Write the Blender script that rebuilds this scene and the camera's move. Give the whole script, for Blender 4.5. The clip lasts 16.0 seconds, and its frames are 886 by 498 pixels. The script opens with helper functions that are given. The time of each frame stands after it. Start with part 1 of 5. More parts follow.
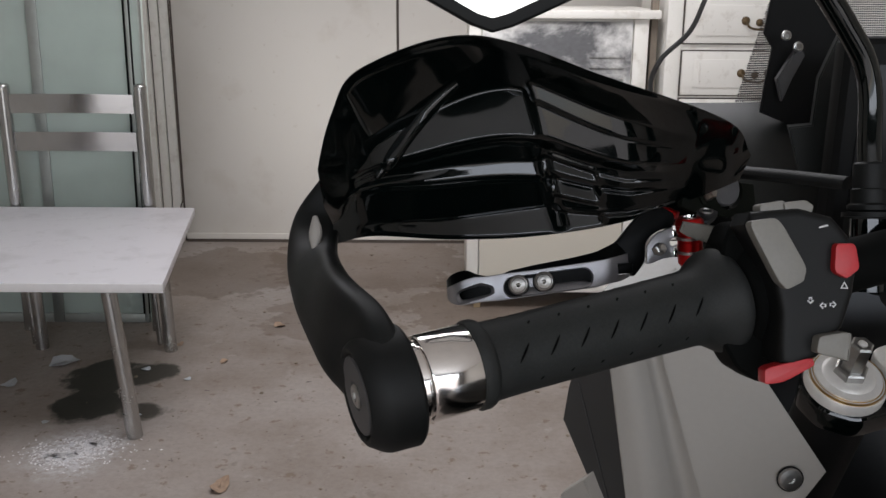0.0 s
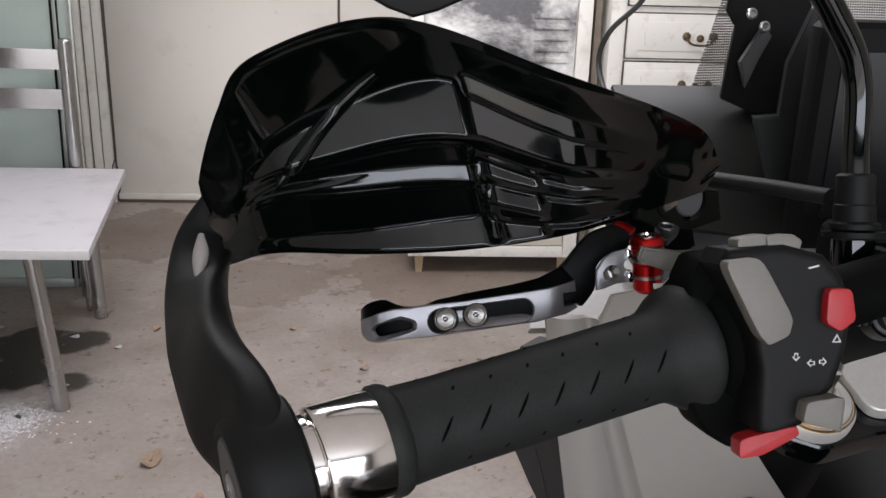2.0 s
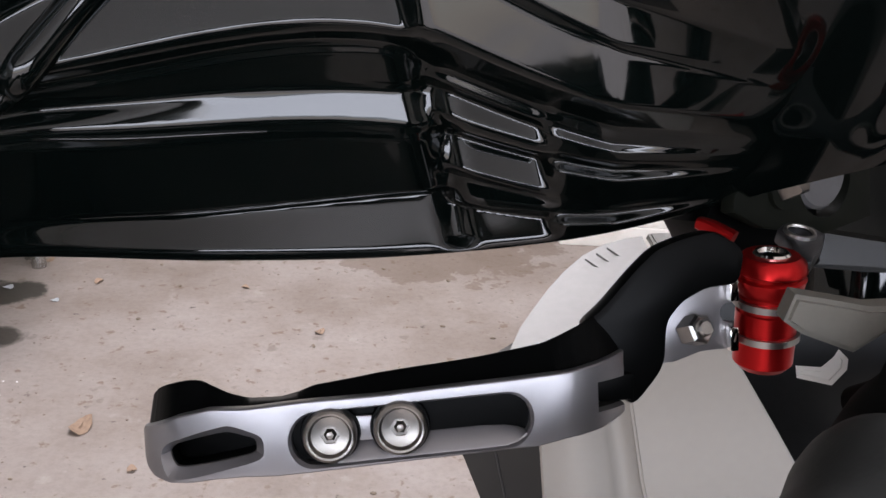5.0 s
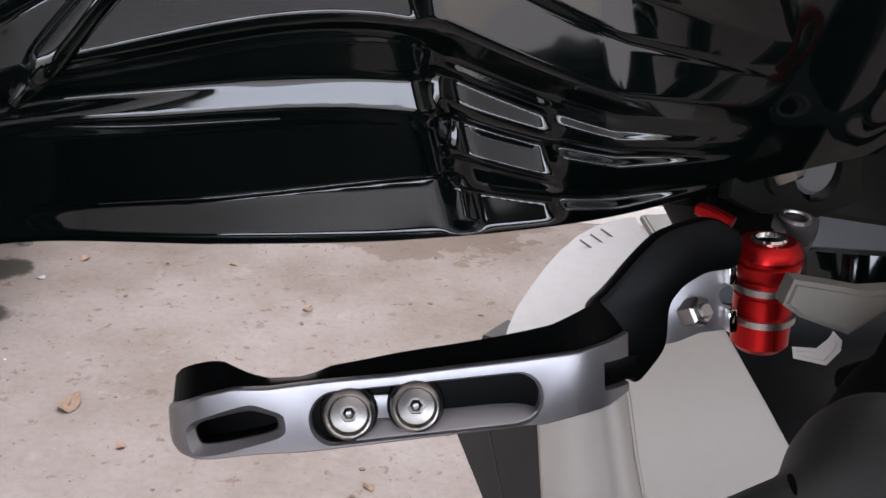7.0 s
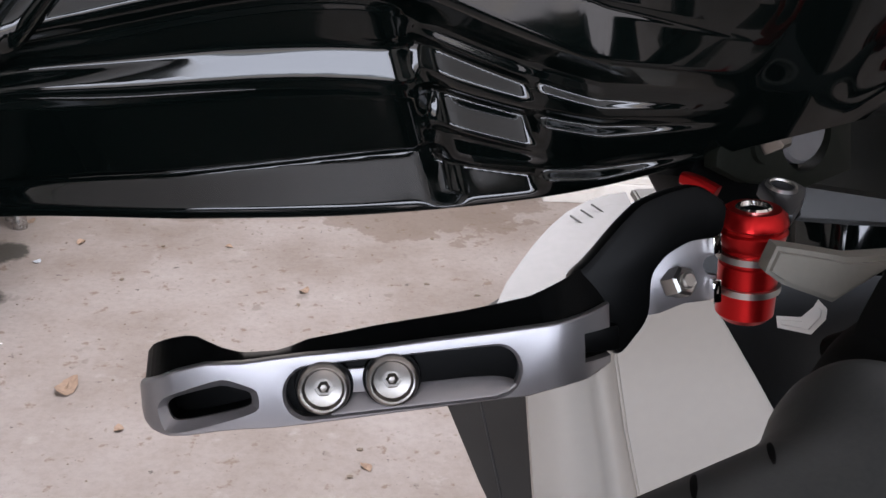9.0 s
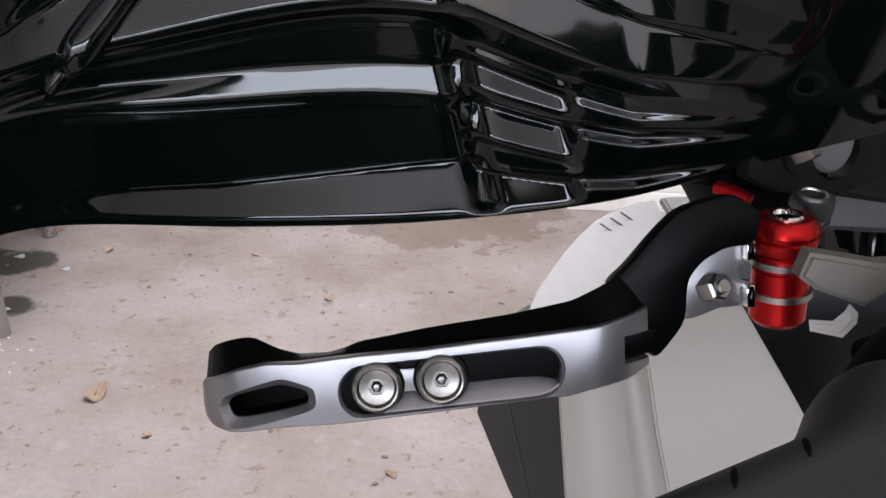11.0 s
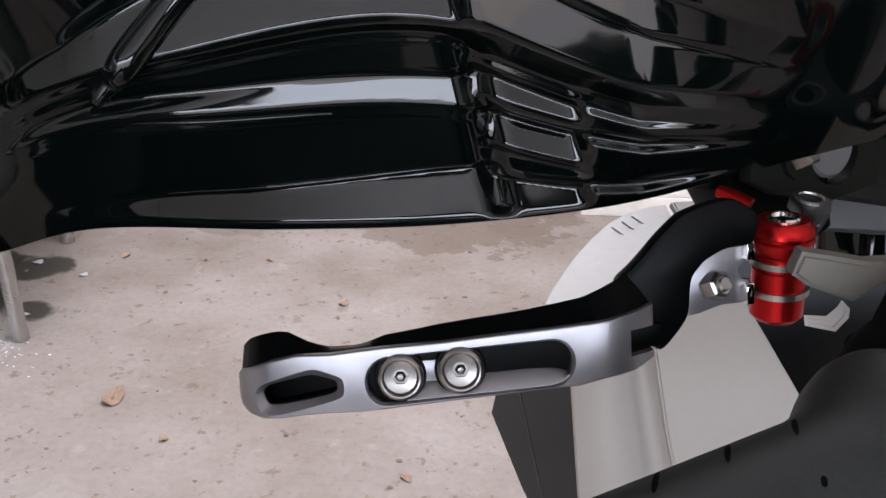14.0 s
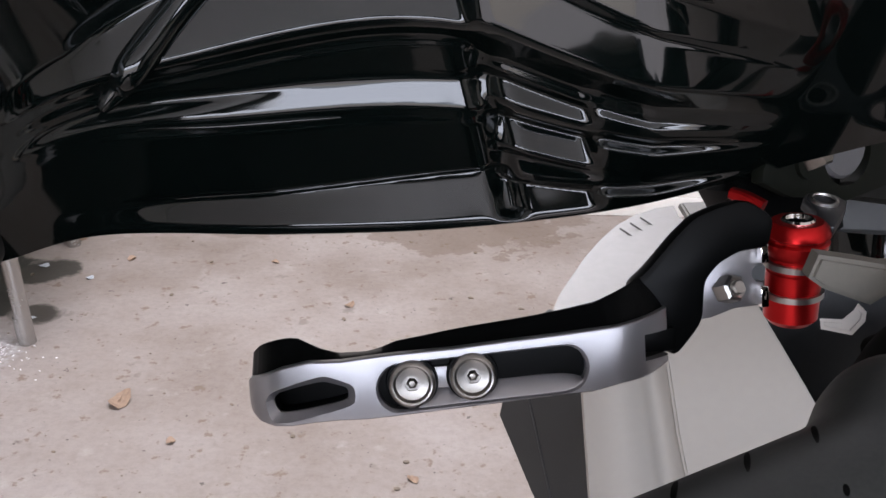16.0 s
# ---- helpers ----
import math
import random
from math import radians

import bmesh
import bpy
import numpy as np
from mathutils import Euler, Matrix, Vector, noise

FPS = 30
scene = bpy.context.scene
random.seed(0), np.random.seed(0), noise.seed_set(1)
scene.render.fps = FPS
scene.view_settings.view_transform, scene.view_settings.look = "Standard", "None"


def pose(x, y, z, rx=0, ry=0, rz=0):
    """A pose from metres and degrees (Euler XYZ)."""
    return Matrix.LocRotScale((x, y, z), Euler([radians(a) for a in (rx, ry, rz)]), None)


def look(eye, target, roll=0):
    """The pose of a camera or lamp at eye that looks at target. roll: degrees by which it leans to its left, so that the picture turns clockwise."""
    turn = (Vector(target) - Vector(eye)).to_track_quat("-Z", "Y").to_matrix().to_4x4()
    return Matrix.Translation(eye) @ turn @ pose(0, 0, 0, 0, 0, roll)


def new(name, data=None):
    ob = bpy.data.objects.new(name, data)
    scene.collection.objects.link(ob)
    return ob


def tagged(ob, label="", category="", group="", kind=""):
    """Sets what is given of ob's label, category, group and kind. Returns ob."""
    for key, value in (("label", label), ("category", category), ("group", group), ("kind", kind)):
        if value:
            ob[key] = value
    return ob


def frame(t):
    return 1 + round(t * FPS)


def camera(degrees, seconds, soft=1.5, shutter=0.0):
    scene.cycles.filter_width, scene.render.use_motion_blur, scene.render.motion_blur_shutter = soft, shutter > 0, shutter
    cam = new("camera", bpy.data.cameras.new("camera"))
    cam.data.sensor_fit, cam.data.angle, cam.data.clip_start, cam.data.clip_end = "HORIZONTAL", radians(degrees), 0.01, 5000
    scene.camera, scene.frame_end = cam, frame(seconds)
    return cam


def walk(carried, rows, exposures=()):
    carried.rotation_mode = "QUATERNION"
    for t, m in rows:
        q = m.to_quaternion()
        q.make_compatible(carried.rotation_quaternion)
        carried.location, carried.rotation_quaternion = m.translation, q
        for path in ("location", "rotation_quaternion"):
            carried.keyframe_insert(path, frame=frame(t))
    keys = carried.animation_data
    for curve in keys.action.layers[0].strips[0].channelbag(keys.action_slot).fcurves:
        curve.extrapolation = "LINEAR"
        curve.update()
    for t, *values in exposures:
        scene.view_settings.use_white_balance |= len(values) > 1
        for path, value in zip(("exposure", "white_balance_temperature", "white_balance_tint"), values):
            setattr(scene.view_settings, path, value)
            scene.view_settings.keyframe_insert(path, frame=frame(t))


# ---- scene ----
cam = camera(50.0, 16.0)
PATH = [
    (0, (0.016, -0.303, 1.295), (0.009, 1.618, 0.74), 0.3),
    (0.5, (0.008, -0.299, 1.297), (0.014, 1.62, 0.734), 0.4),
    (1, (0.005, -0.305, 1.301), (0.043, 1.608, 0.717), 1.0),
    (1.5, (0.009, -0.302, 1.3), (0.075, 1.604, 0.697), 1.5),
    (2, (0.027, -0.23, 1.3), (0.138, 1.662, 0.661), 1.6),
    (2.5, (0.037, -0.106, 1.258), (0.195, 1.776, 0.599), 3.4),
    (3, (0.054, -0.055, 1.242), (0.235, 1.817, 0.56), 4.3),
    (3.5, (0.056, -0.037, 1.243), (0.22, 1.828, 0.54), 4.2),
    (6, (0.047, -0.048, 1.252), (0.237, 1.802, 0.516), 4.7),
    (6.5, (0.047, -0.046, 1.251), (0.243, 1.798, 0.5), 4.8),
    (7, (0.045, -0.049, 1.253), (0.254, 1.787, 0.487), 4.9),
    (7.5, (0.045, -0.05, 1.254), (0.258, 1.778, 0.471), 4.6),
    (8, (0.048, -0.044, 1.25), (0.267, 1.774, 0.444), 4.4),
    (8.5, (0.049, -0.045, 1.25), (0.269, 1.773, 0.445), 4.5),
    (11, (0.044, -0.054, 1.253), (0.212, 1.776, 0.463), 3.9),
    (11.5, (0.037, -0.056, 1.255), (0.188, 1.775, 0.465), 3.6),
    (12, (0.038, -0.058, 1.26), (0.174, 1.776, 0.474), 3.2),
    (12.5, (0.037, -0.06, 1.261), (0.164, 1.777, 0.48), 3.1),
    (13, (0.035, -0.065, 1.263), (0.16, 1.773, 0.485), 3.0),
    (13.5, (0.037, -0.065, 1.259), (0.171, 1.774, 0.483), 3.2),
    (14, (0.042, -0.066, 1.257), (0.181, 1.771, 0.476), 3.5),
    (14.5, (0.042, -0.067, 1.256), (0.184, 1.771, 0.479), 3.5),
    (15, (0.046, -0.063, 1.254), (0.186, 1.775, 0.479), 3.5),
    (15.5, (0.047, -0.065, 1.255), (0.184, 1.776, 0.485), 3.3),
    (16, (0.041, -0.064, 1.257), (0.169, 1.773, 0.477), 3.0),
]
walk(cam, [(t, look(eye, target, roll)) for t, eye, target, roll in PATH], [(0, 0.0, 6300, 13), (0.5, 0.04, 6300, 13), (1.0, 0.09, 6300, 13), (1.5, 0.24, 6300, 14), (2.5, 0.45, 6350, 16), (3.5, 0.75, 6350, 18), (6, 1.0, 6200, 18), (8, 1.05, 6150, 18), (16, 1.05, 6150, 18)])

# ---- world and light ----
world = bpy.data.worlds.new("world")
scene.world = world
world.use_nodes = True
wn, wl = world.node_tree.nodes, world.node_tree.links
sky = wn.new("ShaderNodeTexSky")
sky.sky_type = "NISHITA"
sky.sun_disc = False
sky.sun_elevation, sky.sun_rotation = radians(50), radians(200)
wl.new(sky.outputs[0], wn["Background"].inputs[0])
wn["Background"].inputs[1].default_value = 0.12


def lamp(name, kind, power, m, size=1.0, size_y=1.0, colour=(1, 1, 1)):
    data = bpy.data.lights.new(name, kind)
    data.energy, data.color = power, colour
    if kind == "AREA":
        data.shape, data.size, data.size_y = "RECTANGLE", size, size_y
    ob = new(name, data)
    ob.matrix_world = m
    return ob


sun = lamp("sun", "SUN", 1.5, look((0, -6, 6), (0, 0, 0)), colour=(1, 0.97, 0.93))
sun.data.angle = radians(15)
# daylight by the open garage door behind the camera, and an added, unseen roof light over the far half
lamp("sky_through_door", "AREA", 35, look((0.2, -3.0, 1.98), (0.2, 3, 1.98)), 4.2, 0.52, (0.93, 0.97, 1.0))
lamp("drive_through_door", "AREA", 23, look((0.2, -3.0, 0.88), (0.2, 3, 0.88)), 4.2, 1.64, (1.0, 0.95, 0.90))
lamp("added_roof_light", "AREA", 44, look((-0.1, 2.1, 2.66), (-0.1, 2.1, 0)), 1.7, 1.3, (1.0, 0.985, 0.965))


# ---- materials ----
def material(name, colour, rough=0.5, metal=0.0, coat=0.0, spec=0.5):
    m = bpy.data.materials.new(name)
    m.use_nodes = True
    b = m.node_tree.nodes["Principled BSDF"]
    b.inputs["Base Color"].default_value = (*colour, 1)
    b.inputs["Roughness"].default_value = rough
    b.inputs["Metallic"].default_value = metal
    b.inputs["Coat Weight"].default_value = coat
    b.inputs["Coat Roughness"].default_value = 0.03
    b.inputs["Specular IOR Level"].default_value = spec
    return m


def textured(m, scale=60.0, amount=0.15, bump=0.05, rough=0.1, detail=6.0, distance=0.001):
    """Two scales of noise on colour, roughness and relief."""
    t = m.node_tree
    b = t.nodes["Principled BSDF"]
    co = t.nodes.new("ShaderNodeTexCoord")
    fine, broad = t.nodes.new("ShaderNodeTexNoise"), t.nodes.new("ShaderNodeTexNoise")
    fine.inputs["Scale"].default_value, fine.inputs["Detail"].default_value = scale, detail
    broad.inputs["Scale"].default_value, broad.inputs["Detail"].default_value = scale / 14, 4
    for n in (fine, broad):
        t.links.new(co.outputs["Object"], n.inputs["Vector"])
    mix = t.nodes.new("ShaderNodeMath")
    mix.operation = "MULTIPLY_ADD"
    mix.inputs[1].default_value = 0.5
    half = t.nodes.new("ShaderNodeMath")
    half.operation = "MULTIPLY"
    half.inputs[1].default_value = 0.5
    t.links.new(broad.outputs[0], half.inputs[0])
    t.links.new(fine.outputs[0], mix.inputs[0])
    t.links.new(half.outputs[0], mix.inputs[2])
    base = b.inputs["Base Color"].default_value[:3]
    ramp = t.nodes.new("ShaderNodeValToRGB")
    ramp.color_ramp.elements[0].position, ramp.color_ramp.elements[1].position = 0.3, 0.7
    ramp.color_ramp.elements[0].color = (*[c * (1 - amount) for c in base], 1)
    ramp.color_ramp.elements[1].color = (*[min(1, c * (1 + amount)) for c in base], 1)
    t.links.new(mix.outputs[0], ramp.inputs[0])
    t.links.new(ramp.outputs[0], b.inputs["Base Color"])
    mr = t.nodes.new("ShaderNodeMapRange")
    r0 = b.inputs["Roughness"].default_value
    mr.inputs["To Min"].default_value, mr.inputs["To Max"].default_value = max(0.02, r0 - rough), min(1, r0 + rough)
    t.links.new(mix.outputs[0], mr.inputs["Value"])
    t.links.new(mr.outputs[0], b.inputs["Roughness"])
    if bump:
        bp = t.nodes.new("ShaderNodeBump")
        bp.inputs["Strength"].default_value, bp.inputs["Distance"].default_value = bump, distance
        t.links.new(fine.outputs[0], bp.inputs["Height"])
        t.links.new(bp.outputs[0], b.inputs["Normal"])
    return m


GLOSS = material("gloss_black_plastic", (0.0015, 0.0027, 0.0025), 0.06, spec=0.46)
wt = GLOSS.node_tree
wave = wt.nodes.new("ShaderNodeTexNoise")
wave.inputs["Scale"].default_value, wave.inputs["Detail"].default_value = 30, 2
wco = wt.nodes.new("ShaderNodeTexCoord")
wt.links.new(wco.outputs["Object"], wave.inputs["Vector"])
wb = wt.nodes.new("ShaderNodeBump")
wb.inputs["Strength"].default_value, wb.inputs["Distance"].default_value = 0.3, 0.0012
wt.links.new(wave.outputs[0], wb.inputs["Height"])
wt.links.new(wb.outputs[0], wt.nodes["Principled BSDF"].inputs["Normal"])
MATTE = textured(material("matte_black_plastic", (0.0045, 0.0052, 0.0050), 0.55, spec=0.22), 900, 0.2, 0.1, 0.08, distance=0.0002)
HOUSING = textured(material("grained_black_plastic", (0.0046, 0.0050, 0.0048), 0.52, spec=0.22), 900, 0.2, 0.15, 0.08, distance=0.0002)
RUBBER = textured(material("grip_rubber", (0.0205, 0.0218, 0.0210), 0.58, spec=0.20), 1200, 0.25, 0.15, 0.06, distance=0.0002)
CHROME = material("chrome", (0.85, 0.83, 0.81), 0.07, 1.0)
POLISHED = textured(material("polished_steel", (0.90, 0.87, 0.84), 0.13, 1.0), 300, 0.04, 0.0, 0.02, distance=0.0001)
CAPALLOY = textured(material("brushed_fork_alloy", (0.74, 0.72, 0.68), 0.40, 0.35), 400, 0.08, 0.03, 0.05, distance=0.0001)
STEEL = textured(material("zinc_steel", (0.42, 0.415, 0.40), 0.32, 1.0), 500, 0.1, 0.05, 0.08, distance=0.0002)
ALLOY = textured(material("grey_anodised_alloy", (0.292, 0.288, 0.300), 0.34, 0.74), 500, 0.03, 0.0, 0.02)
SCREWSTEEL = textured(material("worn_screw_steel", (0.29, 0.275, 0.255), 0.30, 1.0), 700, 0.12, 0.05, 0.08, distance=0.0002)
BLACKALLOY = textured(material("black_anodised_alloy", (0.0020, 0.0023, 0.0024), 0.34, 0.0, spec=0.06), 900, 0.1, 0.0, 0.03, distance=0.0001)
REDALLOY = material("red_anodised_alloy", (0.50, 0.012, 0.012), 0.30, 0.85)
REDPLASTIC = textured(material("red_plastic", (0.42, 0.015, 0.02), 0.42), 700, 0.1, 0.03, 0.05, distance=0.0002)
GREYPLASTIC = textured(material("grey_plastic", (0.175, 0.168, 0.148), 0.48), 700, 0.08, 0.05, 0.05, distance=0.0002)
SILVER = textured(material("silver_paint", (0.315, 0.298, 0.272), 0.48, 0.1), 300, 0.03, 0.0, 0.03)
# the side panel's silver again, toned down to carry the cowl's shade
SHADEDSILVER = textured(material("shaded_silver_paint", (0.215, 0.205, 0.188), 0.40, 0.1), 200, 0.10, 0.02, 0.06)
VELVET = textured(material("dull_black_plastic", (0.004, 0.0042, 0.0042), 0.6, spec=0.15), 700, 0.2, 0.08, 0.08, distance=0.0002)
# darker copy of the dull black, with shade round bar and housing in it
SHADEBLACK = textured(material("shaded_black_plastic", (0.0028, 0.0032, 0.0030), 0.75, spec=0.06), 700, 0.2, 0.05, 0.06, distance=0.0002)
COCKPIT = textured(material("charcoal_cockpit_plastic", (0.013, 0.0145, 0.0135), 0.48, spec=0.32), 500, 0.2, 0.06, 0.08, distance=0.0002)
GREYCAP = textured(material("dark_grey_plastic", (0.045, 0.045, 0.046), 0.5), 700, 0.1, 0.05, 0.05, distance=0.0002)
BRACKET = textured(material("dark_satin_bracket", (0.0065, 0.0075, 0.0055), 0.55, spec=0.08), 900, 0.15, 0.05, 0.06, distance=0.0002)
TABALLOY = textured(material("dark_grey_alloy_tab", (0.060, 0.062, 0.066), 0.34, 0.6), 700, 0.1, 0.02, 0.05, distance=0.0002)
BOSSGREY = textured(material("mid_grey_plug", (0.085, 0.083, 0.084), 0.55), 700, 0.1, 0.05, 0.05, distance=0.0002)
SHIELD = textured(material("satin_black_shield", (0.012, 0.013, 0.014), 0.30, spec=0.26), 300, 0.15, 0.01, 0.06, distance=0.0002)
DARKPANEL = textured(material("dark_grey_fairing", (0.030, 0.029, 0.027), 0.5), 700, 0.1, 0.06, 0.05, distance=0.0002)
GOLD = material("gold_anodised", (0.55, 0.36, 0.14), 0.3, 1.0)
MIRROR = material("mirror_glass", (0.92, 0.93, 0.93), 0.015, 1.0)
DARKGLASS = material("dark_display_glass", (0.010, 0.010, 0.011), 0.35, spec=0.25)
def smudged(m, colour, dirt, scale, lo, hi, fine=30.0):
    """Paint with cloudy smudges and small scuffs of their own shape."""
    t = m.node_tree
    b = t.nodes["Principled BSDF"]
    co = t.nodes.new("ShaderNodeTexCoord")
    src = None
    for sc, a, c, amount in ((scale, lo, hi, 0.8), (fine, 0.64, 0.72, 0.55), (scale * 3.3, 0.56, 0.74, 0.45)):
        n = t.nodes.new("ShaderNodeTexNoise")
        n.inputs["Scale"].default_value, n.inputs["Detail"].default_value, n.inputs["Roughness"].default_value = sc, 7, 0.6
        t.links.new(co.outputs["Object"], n.inputs["Vector"])
        r = t.nodes.new("ShaderNodeMapRange")
        r.inputs["From Min"].default_value, r.inputs["From Max"].default_value, r.inputs["To Max"].default_value = a, c, amount
        t.links.new(n.outputs[0], r.inputs["Value"])
        x = t.nodes.new("ShaderNodeMix")
        x.data_type = "RGBA"
        t.links.new(r.outputs[0], x.inputs[0])
        if src is None:
            x.inputs[6].default_value = (*colour, 1)
        else:
            t.links.new(src, x.inputs[6])
        x.inputs[7].default_value = (*dirt, 1)
        src = x.outputs[2]
    t.links.new(src, b.inputs["Base Color"])
    return m


WHITEPAINT = smudged(textured(material("white_wall_paint", (0.605, 0.575, 0.53), 0.62), 9, 0.06, 0.15, 0.1, distance=0.002), (0.605, 0.575, 0.53), (0.47, 0.42, 0.36), 1.3, 0.52, 0.95)
CREAM = smudged(textured(material("cream_cabinet_paint", (0.78, 0.76, 0.71), 0.5), 14, 0.06, 0.1, 0.1, distance=0.001), (0.78, 0.76, 0.71), (0.38, 0.33, 0.26), 5.0, 0.58, 0.85, 55.0)
LAMINATE = smudged(textured(material("white_laminate", (0.58, 0.56, 0.58), 0.35), 30, 0.03, 0.02, 0.08), (0.58, 0.56, 0.58), (0.36, 0.34, 0.34), 4.0, 0.55, 0.85, 60.0)
EDGEBAND = textured(material("white_edge_band", (0.80, 0.78, 0.78), 0.4), 40, 0.05, 0.02, 0.08)
STAINLESS = textured(material("brushed_stainless", (0.46, 0.46, 0.45), 0.26, 1.0), 160, 0.05, 0.01, 0.05)
BRUSHED = textured(material("satin_stainless_sheet", (0.52, 0.52, 0.52), 0.20, 1.0), 40, 0.10, 0.12, 0.08, distance=0.002)
BRASS = textured(material("aged_brass", (0.13, 0.092, 0.052), 0.4, 0.8), 90, 0.3, 0.1, 0.1)
WOOD = textured(material("raw_wood", (0.36, 0.27, 0.16), 0.7), 30, 0.25, 0.2, 0.1, distance=0.001)
PRINTGREY = material("grey_print", (0.17, 0.17, 0.165), 0.6)
WHITEPLUG = material("white_plastic", (0.85, 0.84, 0.82), 0.45)
WHITEPRINT = material("white_print", (0.7, 0.7, 0.7), 0.6)
PAPER = textured(material("paper", (0.50, 0.53, 0.56), 0.8), 60, 0.1, 0.1, 0.05)
LEAFMAT = textured(material("dry_leaf", (0.33, 0.23, 0.16), 0.75), 80, 0.35, 0.2, 0.1)
CEIL = textured(material("ceiling_board", (0.87, 0.86, 0.84), 0.8), 6, 0.08, 0.1, 0.05)


def glass_material():
    m = bpy.data.materials.new("green_tinted_glass")
    m.use_nodes = True
    b = m.node_tree.nodes["Principled BSDF"]
    b.inputs["Base Color"].default_value = (0.66, 0.74, 0.69, 1)
    b.inputs["Roughness"].default_value = 0.12
    b.inputs["Transmission Weight"].default_value = 0.55
    b.inputs["IOR"].default_value = 1.3
    return textured(m, 8, 0.08, 0.0, 0.05)


GLASS = glass_material()


def concrete():
    m = bpy.data.materials.new("stained_concrete")
    m.use_nodes = True
    t = m.node_tree
    b = t.nodes["Principled BSDF"]
    co = t.nodes.new("ShaderNodeTexCoord")

    def noise_node(scale, detail=8.0, rough=0.6):
        n = t.nodes.new("ShaderNodeTexNoise")
        n.inputs["Scale"].default_value, n.inputs["Detail"].default_value, n.inputs["Roughness"].default_value = scale, detail, rough
        t.links.new(co.outputs["Object"], n.inputs["Vector"])
        return n.outputs[0]

    def ramp(src, stops):
        r = t.nodes.new("ShaderNodeValToRGB")
        while len(r.color_ramp.elements) < len(stops):
            r.color_ramp.elements.new(0.5)
        for e, (p, c) in zip(r.color_ramp.elements, stops):
            e.position, e.color = p, (*c, 1)
        t.links.new(src, r.inputs[0])
        return r.outputs[0]

    def mix(kind, fac, a, c):
        n = t.nodes.new("ShaderNodeMix")
        n.data_type, n.blend_type = "RGBA", kind
        if isinstance(fac, float):
            n.inputs[0].default_value = fac
        else:
            t.links.new(fac, n.inputs[0])
        t.links.new(a, n.inputs[6])
        t.links.new(c, n.inputs[7])
        return n.outputs[2]

    def disc(x, y, r, wobble, edge=0.012):
        """A ragged round stain at (x, y)."""
        off = t.nodes.new("ShaderNodeVectorMath")
        off.operation = "SUBTRACT"
        off.inputs[1].default_value = (x, y, 0)
        t.links.new(co.outputs["Object"], off.inputs[0])
        ln = t.nodes.new("ShaderNodeVectorMath")
        ln.operation = "LENGTH"
        t.links.new(off.outputs[0], ln.inputs[0])
        ad = t.nodes.new("ShaderNodeMath")
        ad.operation = "MULTIPLY_ADD"
        ad.inputs[1].default_value = wobble
        t.links.new(noise_node(7.0, 6.0, 0.65), ad.inputs[0])
        t.links.new(ln.outputs["Value"], ad.inputs[2])
        mp = t.nodes.new("ShaderNodeMapRange")
        mp.inputs["From Min"].default_value, mp.inputs["From Max"].default_value = r + wobble * 0.5 + edge, r + wobble * 0.5 - edge
        t.links.new(ad.outputs[0], mp.inputs["Value"])
        return mp.outputs[0]

    def solid(c):
        n = t.nodes.new("ShaderNodeRGB")
        n.outputs[0].default_value = (*c, 1)
        return n.outputs[0]

    broad = ramp(noise_node(1.6), [(0.30, (0.20, 0.160, 0.130)), (0.5, (0.300, 0.258, 0.228)), (0.70, (0.375, 0.338, 0.315))])
    grain = ramp(noise_node(48.0, 10.0, 0.75), [(0.3, (0.66, 0.63, 0.61)), (0.55, (1, 1, 1)), (0.8, (1.08, 1.08, 1.08))])
    col = mix("MULTIPLY", 0.5, broad, grain)
    spots = ramp(noise_node(13.0, 3.0, 0.5), [(0.66, (0, 0, 0)), (0.72, (0.55, 0.55, 0.55))])
    col = mix("MIX", spots, col, solid((0.16, 0.135, 0.11)))
    pits = ramp(noise_node(70.0, 2.0, 0.5), [(0.70, (0, 0, 0)), (0.75, (0.6, 0.6, 0.6))])
    col = mix("MIX", pits, col, solid((0.12, 0.105, 0.09)))
    blots = ramp(noise_node(21.0, 4.0, 0.6), [(0.61, (0, 0, 0)), (0.67, (0.75, 0.75, 0.75))])
    col = mix("MIX", blots, col, solid((0.17, 0.12, 0.085)))
    chips = ramp(noise_node(26.0, 5.0, 0.65), [(0.665, (0, 0, 0)), (0.70, (0.9, 0.9, 0.9))])
    col = mix("MIX", chips, col, solid((0.085, 0.07, 0.06)))
    pale = ramp(noise_node(9.0, 8.0, 0.7), [(0.60, (0, 0, 0)), (0.72, (0.45, 0.45, 0.45))])
    col = mix("MIX", pale, col, solid((0.46, 0.43, 0.40)))
    for x, y, r, w, c in ((-1.10, 2.40, 0.12, 0.16, (0.030, 0.030, 0.023)), (-1.12, 2.62, 0.13, 0.22, (0.036, 0.035, 0.027)), (-0.985, 2.64, 0.09, 0.2, (0.05, 0.045, 0.035)), (-0.93, 2.36, 0.06, 0.16, (0.06, 0.053, 0.043)), (-1.02, 2.10, 0.11, 0.2, (0.66, 0.66, 0.68)), (0.30, 3.3, 0.45, 0.7, (0.12, 0.08, 0.05)), (-0.95, 3.8, 0.35, 0.6, (0.12, 0.085, 0.06)), (-0.35, 3.95, 0.45, 0.7, (0.12, 0.08, 0.055)), (-0.45, 3.2, 0.25, 0.5, (0.14, 0.10, 0.075))):
